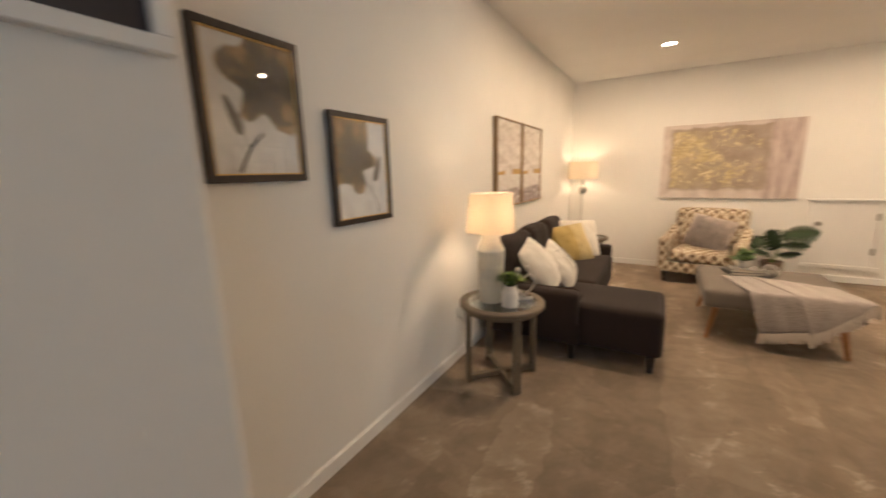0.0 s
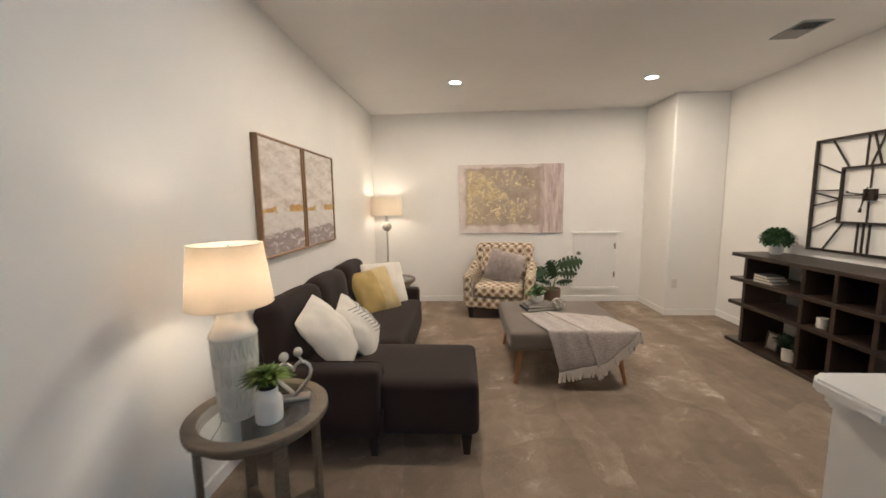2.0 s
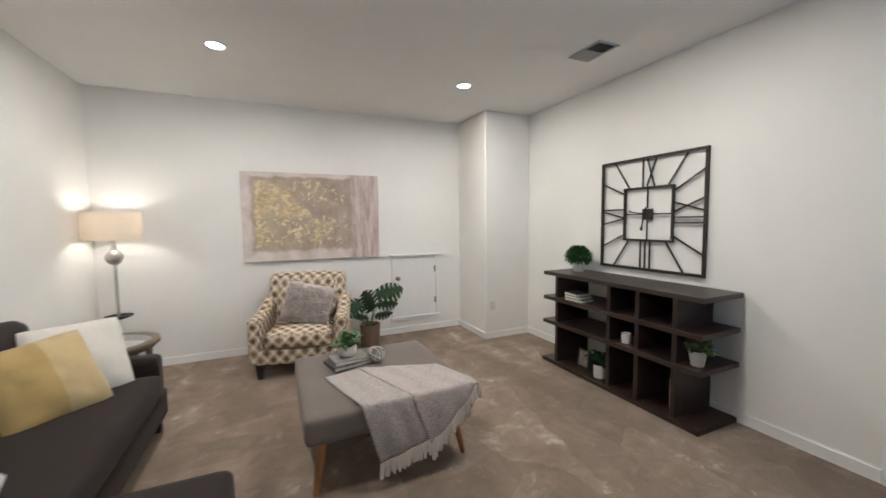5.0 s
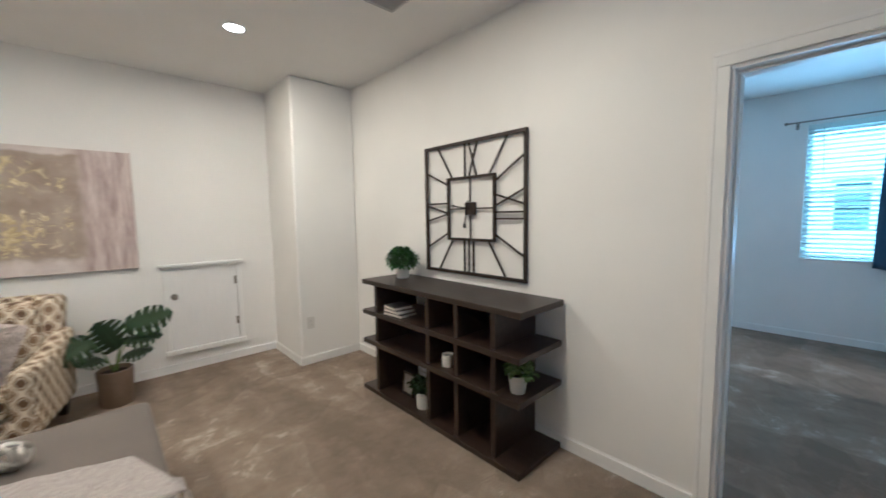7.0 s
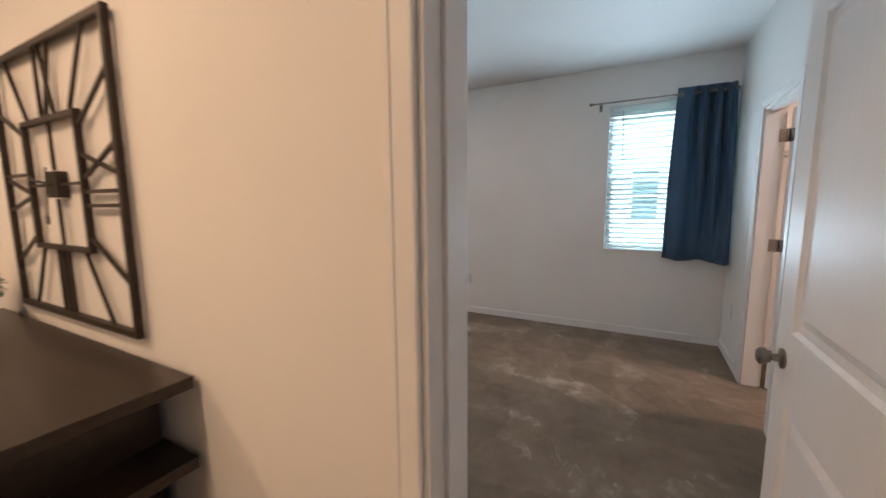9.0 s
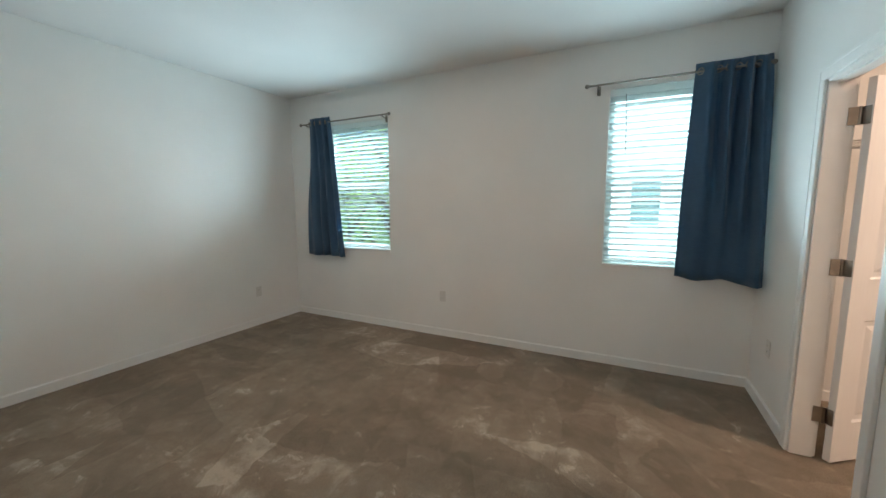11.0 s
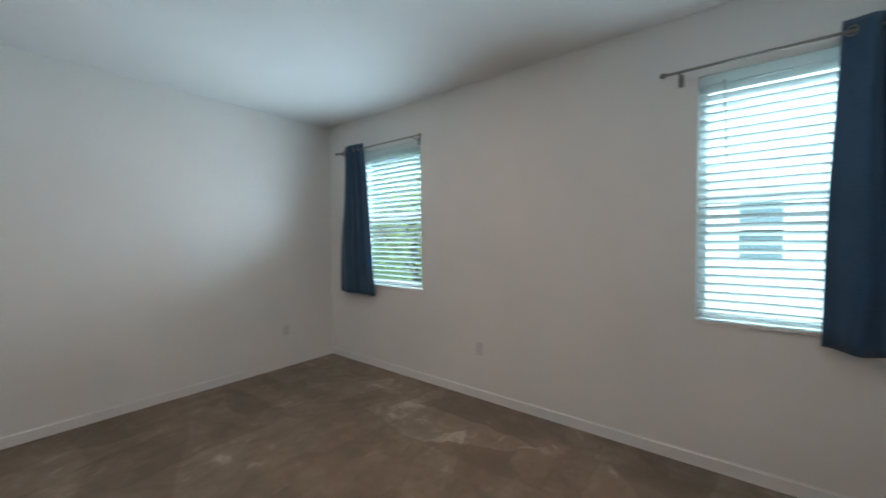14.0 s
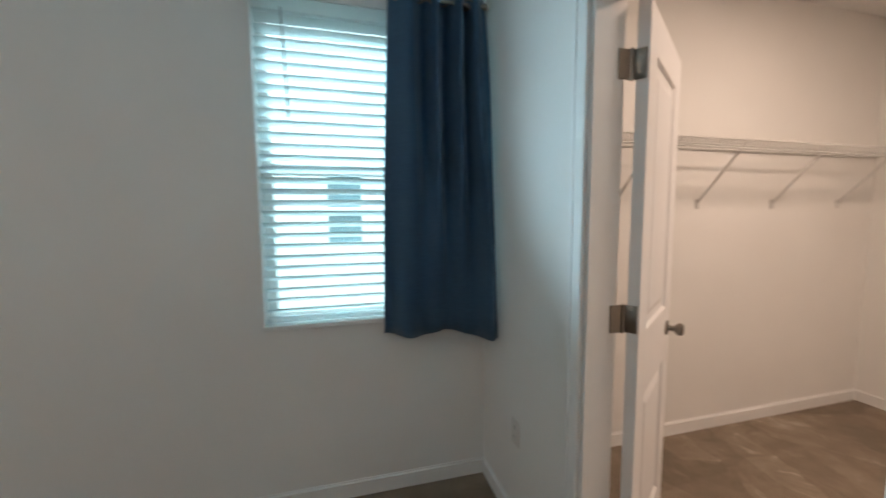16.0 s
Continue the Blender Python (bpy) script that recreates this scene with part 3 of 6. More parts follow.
def board(p, q, face, name="baseboard", h=0.083, t=0.013):
    """A baseboard along the wall from p to q; face: the side on which the room lies."""
    (x0, y0), (x1, y1) = p, q
    fx, fy = face
    xs, ys = sorted((x0, x1)), sorted((y0, y1))
    if fx:
        xs = sorted((x0, x0 + fx * t))
    else:
        ys = sorted((y0, y0 + fy * t))
    bm = box(xs[0], xs[1], ys[0], ys[1], 0, h)
    top = [e for e in bm.edges if all(abs(v.co.z - h) < 1e-6 for v in e.verts) and all(abs((v.co.x - x0) * fx + (v.co.y - y0) * fy - t) < 1e-6 for v in e.verts)]
    bmesh.ops.bevel(bm, geom=top, offset=0.009, segments=3, affect="EDGES")
    structure(name, bm, TRIM, "white painted baseboard", "baseboard")


board((LX, HY0), (LX, NY), (1, 0))
board((HX0, SY), (HX0, HY0), (1, 0))
board((LX + 0.013, HY0), (HX0 + 0.013, HY0), (0, 1))
board((LX + 0.013, NY), (2.58, NY), (0, -1))
board((2.58, 5.607), (2.58, NY - 0.013), (-1, 0))
board((2.58, 5.62), (EX - 0.013, 5.62), (0, -1))
board((EX, D1 + 0.066), (EX, 5.62), (-1, 0))
board((EX, SY), (EX, D0 - 0.066), (-1, 0))
board((HX0 + 0.013, SY), (EX - 0.013, SY), (0, 1))
board((BX, D1 + 0.066), (BX, BN), (1, 0))
board((BX + 0.013, BN), (WX - 0.013, BN), (0, -1))
board((WX, CY), (WX, BN), (-1, 0))
board((K1 + 0.066, CY), (WX - 0.013, CY), (0, 1))
board((BX, CY), (K0 - 0.066, CY), (0, 1))
board((WX, KY), (WX, CY - CT), (-1, 0))
board((4.1, KY), (WX - 0.013, KY), (0, 1))


def casing_y(x, face, y0, y1, top):
    """Door casing on a wall face at x round the opening y0..y1."""
    w, t = 0.062, 0.016
    bm = bmesh.new()
    xs = sorted((x, x + face * t))
    for a, b, c, d in ((y0 - w, y0 + 0.004, 0, top - 0.004), (y1 - 0.004, y1 + w, 0, top - 0.004), (y0 - w, y1 + w, top - 0.004, top + w)):
        box(xs[0], xs[1], a, b, c, d, 0.005, 2, bm=bm)
    for a, b, c, d in ((y0 - w, y0 - w + 0.02, 0, top + w - 0.02), (y1 + w - 0.02, y1 + w, 0, top + w - 0.02), (y0 - w, y1 + w, top + w - 0.02, top + w)):
        box(*sorted((x + face * 0.010, x + face * (t + 0.003))), a, b, c, d, 0.003, 2, bm=bm)
    return bm


def casing_x(y, face, x0, x1, top):
    bm = casing_y(0, 1, x0, x1, top)
    for v in bm.verts:
        v.co = (v.co.y, y + face * v.co.x, v.co.z)
    if face > 0:
        bmesh.ops.reverse_faces(bm, faces=bm.faces)
    return bm


def jamb(x0, x1, y0, y1, top, along):
    t = 0.018
    bm = bmesh.new()
    if along == "y":
        box(x0, x1, y0, y0 + t, 0, top - t, 0.002, 1, bm=bm)
        box(x0, x1, y1 - t, y1, 0, top - t, 0.002, 1, bm=bm)
        box(x0, x1, y0, y1, top - t, top, 0.002, 1, bm=bm)
        box(x0 + 0.06, x1 - 0.045, y1 - t - 0.011, y1 - t, 0, top - t - 0.011, 0.002, 1, bm=bm)
        box(x0 + 0.06, x1 - 0.045, y0 + t, y1 - t, top - t - 0.011, top - t, 0.002, 1, bm=bm)
    else:
        box(x0, x0 + t, y0, y1, 0, top - t, 0.002, 1, bm=bm)
        box(x1 - t, x1, y0, y1, 0, top - t, 0.002, 1, bm=bm)
        box(x0, x1, y0, y1, top - t, top, 0.002, 1, bm=bm)
        box(x0 + t, x0 + t + 0.011, y0 + 0.045, y1 - 0.03, 0, top - t - 0.011, 0.002, 1, bm=bm)
        box(x0 + t, x1 - t, y0 + 0.045, y1 - 0.03, top - t - 0.011, top - t, 0.002, 1, bm=bm)
    return bm


structure("trim", casing_y(EX, -1, D0, D1, DH), TRIM, "white painted door casing", "door casing")
structure("trim", casing_y(BX, 1, D0, D1, DH), TRIM, "white painted door casing", "door casing")
structure("trim", casing_x(CY, 1, K0, K1, DH), TRIM, "white painted closet door casing", "door casing")
structure("trim", casing_x(CY - CT, -1, K0, K1, DH), TRIM, "white painted closet door casing", "door casing")
structure("trim", jamb(EX, BX, D0, D1, DH, "y"), TRIM, "white painted door jamb", "door jamb")
structure("trim", jamb(K0, K1, CY - CT, CY, DH, "x"), TRIM, "white painted closet door jamb", "door jamb")


def door(name, hinge, turn, width, label, flip, leaf):
    """A two-panel moulded door hung at hinge; it runs along its local x, its thickness towards local +y."""
    root = tagged(new(name), label, "door", kind="structure")
    root.matrix_world = pose(hinge[0], hinge[1], 0.012, 0, 0, turn)
    h, t, st = 2.02, 0.035, 0.115
    zs = (0.0, 0.22, 0.79, 1.012, h - 0.13, h)
    bm = bmesh.new()
    for a, b, c, d in ((0, st, 0, h), (width - st, width, 0, h), (st, width - st, zs[0], zs[1]), (st, width - st, zs[2], zs[3]), (st, width - st, zs[4], zs[5])):
        box(a, b, 0, t, c, d, 0.0, bm=bm)
    part("door_frame", bm, DOORP, root)
    for c, d in ((zs[1], zs[2]), (zs[3], zs[4])):
        bm = bmesh.new()
        for s in (0, 1):
            rings = []
            for inset, depth in ((0.0, 0.0), (0.010, 0.011), (0.034, 0.012), (0.060, 0.003)):
                y = depth if s == 0 else t - depth
                rings.append([bm.verts.new(p) for p in ((st + inset, y, c + inset), (width - st - inset, y, c + inset), (width - st - inset, y, d - inset), (st + inset, y, d - inset))])
            for p, q in zip(rings, rings[1:]):
                for k in range(4):
                    f = (p[k], p[(k + 1) % 4], q[(k + 1) % 4], q[k])
                    bm.faces.new(f if s == 0 else f[::-1])
            bm.faces.new(rings[-1] if s == 0 else rings[-1][::-1])
        part("door_panel", bm, DOORP, root)
    knob = [(0.0, 0.0), (0.031, 0.0), (0.031, 0.006), (0.012, 0.010), (0.011, 0.028), (0.020, 0.036), (0.027, 0.047), (0.026, 0.058), (0.017, 0.064), (0.0, 0.065)]
    for s in (0, 1):
        m = pose(width - 0.07, t if s else 0, 0.918, -90 if s else 90)
        part("door_knob", moved(lathe(knob, 20), m), NICKEL, root, "satin nickel knob", True)
    ky = -0.005 if flip else t + 0.011
    for z in (0.25, 1.07, 1.84):
        bm = bmesh.new()
        box(-0.003, 0.0, 0.002 if flip else 0.006, t - 0.002 if flip else ky, z - 0.044, z + 0.044, 0.001, 1, bm=bm)
        tube([(-0.008, ky, z - 0.046), (-0.008, ky, z + 0.046)], 0.0065, 10, bm=bm)
        for k in (-0.025, 0, 0.025):
            tube([(-0.0045, t / 2 + (0.006 if k else -0.006), z + k), (-0.0025, t / 2 + (0.006 if k else -0.006), z + k)], 0.0035, 8, bm=bm)
        hinge_ob = part("hinge", bm, NICKEL, root, "satin nickel butt hinge", True)
        jl = [(leaf[0], leaf[1], leaf[2], leaf[3], z + 0.012 - 0.044, z + 0.012 + 0.044)]
        bm = moved(box(*jl[0], 0.001, 1), root.matrix_world.inverted())
        part("jamb_leaf", bm, NICKEL, hinge_ob, "satin nickel hinge leaf")
    return root


door("door_1", (3.397, D0 + 0.013), 0, 0.76, "white two-panel bedroom door standing open on nickel hinges", True, (3.361, 3.397, D0 + 0.018, D0 + 0.021))
door("door_2", (6.071, 1.183), -54, 0.61, "white two-panel closet door standing open into the closet", False, (6.103, 6.107, 1.214, 1.262))


# ---- windows, blinds, curtains ----
def window(name, y0, y1, label):
    root = tagged(new(name), label, "window", kind="structure")
    x0, x1, w = WX + 0.085, WX + 0.135, 0.045
    bm = bmesh.new()
    box(x0, x1, y0, y0 + w, WZ0, WZ1, 0.004, 1, bm=bm)
    box(x0, x1, y1 - w, y1, WZ0, WZ1, 0.004, 1, bm=bm)
    box(x0, x1, y0 + w, y1 - w, WZ0, WZ0 + w, 0.004, 1, bm=bm)
    box(x0, x1, y0 + w, y1 - w, WZ1 - w, WZ1, 0.004, 1, bm=bm)
    part("window_frame", bm, PLASTIC, root)
    mid = (WZ0 + WZ1) / 2 - 0.03
    part("sash_rail", box(x0 + 0.005, x1 - 0.005, y0 + w, y1 - w, mid, mid + 0.055, 0.004, 1), PLASTIC, root)
    for a, b in ((WZ0 + w, mid), (mid + 0.055, WZ1 - w)):
        pane = part("pane", box(x0 + 0.02, x0 + 0.026, y0 + w, y1 - w, a, b), PANE, root)
        pane.visible_shadow = False
    part("window_sill", box(WX - 0.012, WX + 0.085, y0 - 0.006, y1 + 0.006, WZ0 - 0.02, WZ0 + 0.002, 0.004, 2), TRIM, root)
    return root


window("window_1", *W1, "white vinyl single-hung window behind lowered blinds")
window("window_2", *W2, "white vinyl single-hung window behind lowered blinds")
# Assumed stair window, out of view, put in to carry the added light.
unseen_stair_window = tagged(new("window_3"), "plain white stair window, assumed, out of view", "window", kind="structure")
bm = bmesh.new()
for a, b, c, d in ((1.0, 1.045, 1.0, 2.2), (2.055, 2.1, 1.0, 2.2), (1.045, 2.055, 1.0, 1.045), (1.045, 2.055, 2.155, 2.2)):
    box(a, b, SY - 0.11, SY - 0.06, c, d, 0.004, 1, bm=bm)
part("window_frame", bm, PLASTIC, unseen_stair_window)
part("pane", box(1.045, 2.055, SY - 0.09, SY - 0.084, 1.045, 2.155), PANE, unseen_stair_window).visible_shadow = False


def blind(y0, y1, label):
    root = thing("window_blind", label, "window blind", (WX + 0.029, (y0 + y1) / 2, 0), group="bedroom window blinds")
    w = (y1 - y0) / 2 - 0.005
    part("headrail", box(-0.028, 0.03, -w, w, WZ1 - 0.062, WZ1 - 0.004, 0.004, 2), BLIND, root)
    part("bottom_rail", box(-0.025, 0.025, -w, w, WZ0 + 0.012, WZ0 + 0.034, 0.006, 2), BLIND, root)
    bm = bmesh.new()
    for a, b in zip(range(-3, 3), range(-2, 4)):
        box(a * 0.0083, b * 0.0083, -w, w, -0.0013 + 0.0022 * (1 - (a / 3) ** 2), 0.0013 + 0.0022 * (1 - (a / 3) ** 2), bm=bm)
    moved(bm, Matrix.Rotation(radians(30), 4, "Y"))
    me = finish("slat", bm, BLIND)
    n = 27
    for i in range(n):
        ob = new("slat", me)
        ob.parent = root
        ob.location = (0, 0, WZ0 + 0.065 + i * (WZ1 - WZ0 - 0.15) / (n - 1))
        ob.rotation_euler = (radians(0.25 * math.sin(i * 2.3)), 0, 0)
    for s in (-0.62, 0.62):
        part("lift_cord", tube([(-0.027, s * w, WZ0 + 0.03), (-0.027, s * w, WZ1 - 0.06)], 0.0012, 6), BLIND, root)
    part("tilt_wand", tube([(-0.034, w - 0.12, WZ1 - 0.05), (-0.036, w - 0.13, WZ1 - 0.3), (-0.036, w - 0.135, WZ1 - 0.53)], 0.0042, 8), VENTGREY, root, "grey tilt wand", True)
    return root


blind(*W1, "white two-inch slatted blind lowered over the window")
blind(*W2, "white two-inch slatted blind lowered over the window")


def curtain_rod(y0, y1, label):
    root = thing("curtain_rod", label, "curtain rod", group="bedroom curtain rods")
    z, x = 2.388, WX - 0.085
    part("rod", tube([(x, y0, z), (x, y1, z)], 0.008, 12), NICKEL, root, "", True)
    for y, s in ((y0, -1), (y1, 1)):
        ball = lathe([(0.0, -0.018), (0.010, -0.015), (0.017, -0.006), (0.018, 0.0), (0.017, 0.006), (0.010, 0.015), (0.008, 0.03), (0.0, 0.03)], 14)
        part("finial", moved(ball, pose(x, y + s * 0.018, z, 90 * s)), NICKEL, root, "", True)
        bm = tube([(WX, y - s * 0.07, z - 0.03), (x, y - s * 0.07, z - 0.014)], 0.006, 8)
        box(WX - 0.006, WX, y - s * 0.07 - 0.014, y - s * 0.07 + 0.014, z - 0.065, z + 0.01, 0.002, 1, bm=bm)
        box(x - 0.012, x + 0.012, y - s * 0.07 - 0.006, y - s * 0.07 + 0.006, z - 0.016, z - 0.008, 0.002, 1, bm=bm)
        part("bracket", bm, NICKEL, root)


def curtain(yt0, yt1, yb0, yb1, z0, folds, seed, label):
    root = thing("curtain", label, "curtain", group="bedroom curtains")
    x, zt = WX - 0.09, 2.445
    nu, nv = folds * 12, 26
    bm = bmesh.new()
    g = []
    for j in range(nv + 1):
        v = j / nv
        row = []
        for i in range(nu + 1):
            u = i / nu
            a, b = yt0 + (yb0 - yt0) * v ** 0.8, yt1 + (yb1 - yt1) * v ** 0.8
            gather = 0.4 * u + 0.6 * math.sin(u * math.pi / 2)
            ph = 2 * math.pi * folds * (gather + 0.02 * math.sin(5 * v + seed))
            amp = (0.050 - 0.014 * v) * (0.7 + 0.8 * noise.noise(Vector((u * 4 + seed, v * 1.6, 0)))) + 0.014 * math.sin(7 * u + 4 * v + seed) * v
            y = a + (b - a) * u + 0.006 * math.sin(ph * 0.5 + 3 * v)
            zz = zt + (z0 - zt) * v + (0.022 * noise.noise(Vector((u * 3.5, seed, 1))) * v) + (0.010 * math.cos(ph) if j == 0 else 0)
            swing = 0.20 * v ** 0.7 * max(0, 0.35 - u) ** 1.5 / 0.207 if yt0 < 2 else 0.0
            row.append(bm.verts.new((x - swing + amp * math.cos(ph) + 0.012 * noise.noise(Vector((u * 2, v * 2.2 + seed, 2))), y, zz)))
        g.append(row)
    for j in range(nv):
        for i in range(nu):
            bm.faces.new((g[j][i], g[j][i + 1], g[j + 1][i + 1], g[j + 1][i]))
    cloth = part("cloth", bm, CURTAIN, root, "", True)
    sol = cloth.modifiers.new("thickness", "SOLIDIFY")
    sol.thickness = 0.003
    for k in range(folds * 2):
        u = (k + 0.5) / (folds * 2)
        y = yt0 + (yt1 - yt0) * u
        ring = [(0.023 * math.cos(2 * math.pi * i / 14), 0, 0.023 * math.sin(2 * math.pi * i / 14)) for i in range(15)]
        part("grommet", moved(tube(ring, 0.004, 6), pose(x, y, 2.388, 0, 0, 50 if k % 2 else -50)), NICKEL, root, "nickel grommet ring", True)


curtain_rod(4.60, 5.86, "thin nickel curtain rod with ball finials")
curtain_rod(1.40, 2.575, "thin nickel curtain rod with ball finials")
curtain(5.43, 5.76, 5.25, 5.84, 0.80, 4, 1.3, "slate blue curtain gathered to one side, hanging from a rod")
curtain(1.385, 1.835, 1.372, 1.88, 0.835, 4, 4.1, "slate blue curtain half drawn, hanging from a rod")


# ---- small fixtures ----
def outlet(place, turn, label="white duplex wall outlet"):
    root = thing("wall_outlet", label, "outlet", place, turn, "wall outlets")
    part("cover_plate", box(-0.036, 0.036, -0.006, 0, -0.058, 0.058, 0.003, 2), OUTLETP, root)
    for z in (-0.02, 0.02):
        rec = part("receptacle", box(-0.016, 0.016, -0.0085, -0.006, z - 0.0135, z + 0.0135, 0.002, 2), OUTLETP, root)
        # Slots are not cut: thin dark strips carry the shade inside them.
        for s in (-0.006, 0.006):
            part("slot_shade", box(s - 0.001, s + 0.001, -0.0092, -0.0085, z - 0.003, z + 0.006), DARKSLOT, rec)
    return root


outlet((2.68, 5.62, 0.41), 0)
outlet((3.91, BN, 0.40), 0)
outlet((6.36, BN, 0.40), 0)
outlet((WX, 3.985, 0.44), -90)
outlet((6.575, CY, 0.45), 180)
outlet((LX, 2.42, 0.37), 90)


def recessed_light(x, y, lens, k=1.0):
    root = thing("recessed_light", "small round recessed ceiling light, switched on", "ceiling light", (x, y, CEIL), group="recessed ceiling lights")
    part("trim_ring", lathe([(0.072 * k, -0.001), (0.074 * k, -0.006), (0.094 * k, -0.004), (0.096 * k, 0.0)], 32), PLASTIC, root, "", True)
    part("lens", lathe([(0.0, -0.004), (0.072 * k, -0.004), (0.072 * k, -0.001), (0.0, -0.001)], 32), lens, root, "glowing frosted lens")


for cx, cy in CANS:
    recessed_light(cx, cy, LIT, 0.8)
recessed_light(5.13, 3.97, LIT_ORANGE, 0.7)

vent = thing("ceiling_vent", "grey louvred ceiling air vent", "air vent", (2.585, 3.985, CEIL))
bm = bmesh.new()
for a, b, c, d in ((-0.105, 0.105, -0.16, -0.14), (-0.105, 0.105, 0.14, 0.16), (-0.105, -0.085, -0.14, 0.14), (0.085, 0.105, -0.14, 0.14), (-0.085, 0.085, -0.008, 0.008)):
    box(a, b, c, d, -0.010, 0, 0.003, 1, bm=bm)
part("frame", bm, VENTGREY, vent)
# Dark sheet in place of the shaded duct above the louvres.
part("louvre_shade", box(-0.085, 0.085, -0.14, 0.14, -0.0015, -0.0005), DARKSLOT, vent)
for i in range(11):
    for s in (-1, 1):
        bm = moved(box(-0.006, 0.006, -0.066, 0.066, -0.0006, 0.0006), pose(-0.075 + i * 0.015, s * 0.074, -0.006, 0, 35 * s))
        part("slat", bm, VENTGREY, vent)

smoke = thing("smoke_detector", "round white ceiling smoke detector", "smoke detector", (3.81, 6.0, CEIL))
part("base", lathe([(0.0, 0.0), (0.066, 0.0), (0.066, -0.012), (0.058, -0.016), (0.0, -0.016)][::-1], 28), PLASTIC, smoke, "", True)
part("cover", lathe([(0.0, -0.04), (0.035, -0.038), (0.052, -0.028), (0.056, -0.016), (0.0, -0.016)], 28), PLASTIC, smoke, "", True)

# access hatch in the north wall
hatch = tagged(new("door_3"), "small white attic access door with a round knob", "access door", kind="structure")
hatch.matrix_world = pose(0, NY, 0)
bm = bmesh.new()
box(1.605, 1.645, -0.022, 0, 0.20, 0.985, 0.004, 2, bm=bm)
box(2.215, 2.255, -0.022, 0, 0.20, 0.985, 0.004, 2, bm=bm)
part("casing", bm, TRIM, hatch)
bm = box(1.58, 2.28, -0.046, 0, 1.003, 1.028, 0.004, 2)
box(1.595, 2.265, -0.031, 0, 0.985, 1.004, 0.004, 2, bm=bm)
part("head_trim", bm, TRIM, hatch)
bm = box(1.59, 2.27, -0.032, 0, 0.165, 0.215, 0.006, 2)
part("sill_trim", bm, TRIM, hatch)
part("leaf", box(1.6465, 2.2135, -0.010, 0, 0.2165, 0.9835, 0.002, 1), DOORP, hatch)
part("knob", moved(lathe([(0, 0), (0.028, 0), (0.028, 0.005), (0.011, 0.009), (0.011, 0.024), (0.024, 0.034), (0.025, 0.046), (0.014, 0.054), (0, 0.054)], 18), pose(1.685, -0.010, 0.72, 90)), NICKEL, hatch, "satin nickel knob", True)
for z in (0.40, 0.82):
    bm = tube([(2.213, -0.014, z - 0.04), (2.213, -0.014, z + 0.04)], 0.006, 8)
    box(2.192, 2.211, -0.0125, -0.010, z - 0.04, z + 0.04, bm=bm)
    part("hinge", bm, NICKEL, hatch, "nickel hinge", True)

# half wall beside the stairs
bm = box(0.765, 2.35, 1.465, 1.59, 0, 1.045)
box(2.225, 2.35, SY, 1.465, 0, 1.045, bm=bm)
structure("wall_half", bm, WALL, "white stair half wall", "half wall")


def slab(points, z0, z1, bevel):
    b = bmesh.new()
    lo = [b.verts.new((x, y, z0)) for x, y in points]
    hi = [b.verts.new((x, y, z1)) for x, y in points]
    n = len(points)
    b.faces.new(lo[::-1])
    b.faces.new(hi)
    for i in range(n):
        b.faces.new((lo[i], lo[(i + 1) % n], hi[(i + 1) % n], hi[i]))
    bmesh.ops.bevel(b, geom=list(b.edges), offset=bevel, segments=3, affect="EDGES")
    return b


structure("trim", slab([(0.755, 1.43), (2.19, 1.43), (2.19, SY), (2.385, SY), (2.385, 1.625), (0.755, 1.625), (0.725, 1.595), (0.725, 1.46)], 1.07, 1.098, 0.006), TRIM, "white painted wooden cap on the half wall", "wall cap")
structure("trim", slab([(0.765, 1.447), (2.207, 1.447), (2.207, SY), (2.368, SY), (2.368, 1.608), (0.765, 1.608), (0.747, 1.59), (0.747, 1.465)], 1.04, 1.07, 0.008), TRIM, "white moulding under the half wall cap", "moulding")


# ---- lounge: art on the walls ----
def framed(name, label, place, turn, w, h, depth, rim, frame_mat, art, lip=None, glazed=False, group=""):
    """A picture on a wall; local x along the wall, its front towards local -y."""
    root = thing(name, label, "picture", place, turn, group)
    bm = bmesh.new()
    for a, b, c, d in ((-w / 2, w / 2, h / 2 - rim, h / 2), (-w / 2, w / 2, -h / 2, -h / 2 + rim), (-w / 2, -w / 2 + rim, -h / 2 + rim, h / 2 - rim), (w / 2 - rim, w / 2, -h / 2 + rim, h / 2 - rim)):
        box(a, b, -depth, 0, c, d, 0.002, 1, bm=bm)
    part("frame", bm, frame_mat, root)
    i = rim
    if lip:
        bm = bmesh.new()
        for a, b, c, d in ((-w / 2 + i, w / 2 - i, h / 2 - i - 0.005, h / 2 - i), (-w / 2 + i, w / 2 - i, -h / 2 + i, -h / 2 + i + 0.005), (-w / 2 + i, -w / 2 + i + 0.005, -h / 2 + i + 0.005, h / 2 - i - 0.005), (w / 2 - i - 0.005, w / 2 - i, -h / 2 + i + 0.005, h / 2 - i - 0.005)):
            box(a, b, -depth + 0.004, -0.004, c, d, 0.001, 1, bm=bm)
        part("inner_lip", bm, lip, root, "gilt inner edge")
    part("canvas", box(-w / 2 + i, w / 2 - i, -depth + 0.012, -0.002, -h / 2 + i, h / 2 - i), art, root, "painted canvas")
    if glazed:
        pane = part("glazing", box(-w / 2 + i + 0.008, w / 2 - i - 0.008, -depth + 0.007, -depth + 0.0095, -h / 2 + i + 0.008, h / 2 - i - 0.008), GLASS, root, "clear glazing")
        pane.visible_shadow = False
    return root


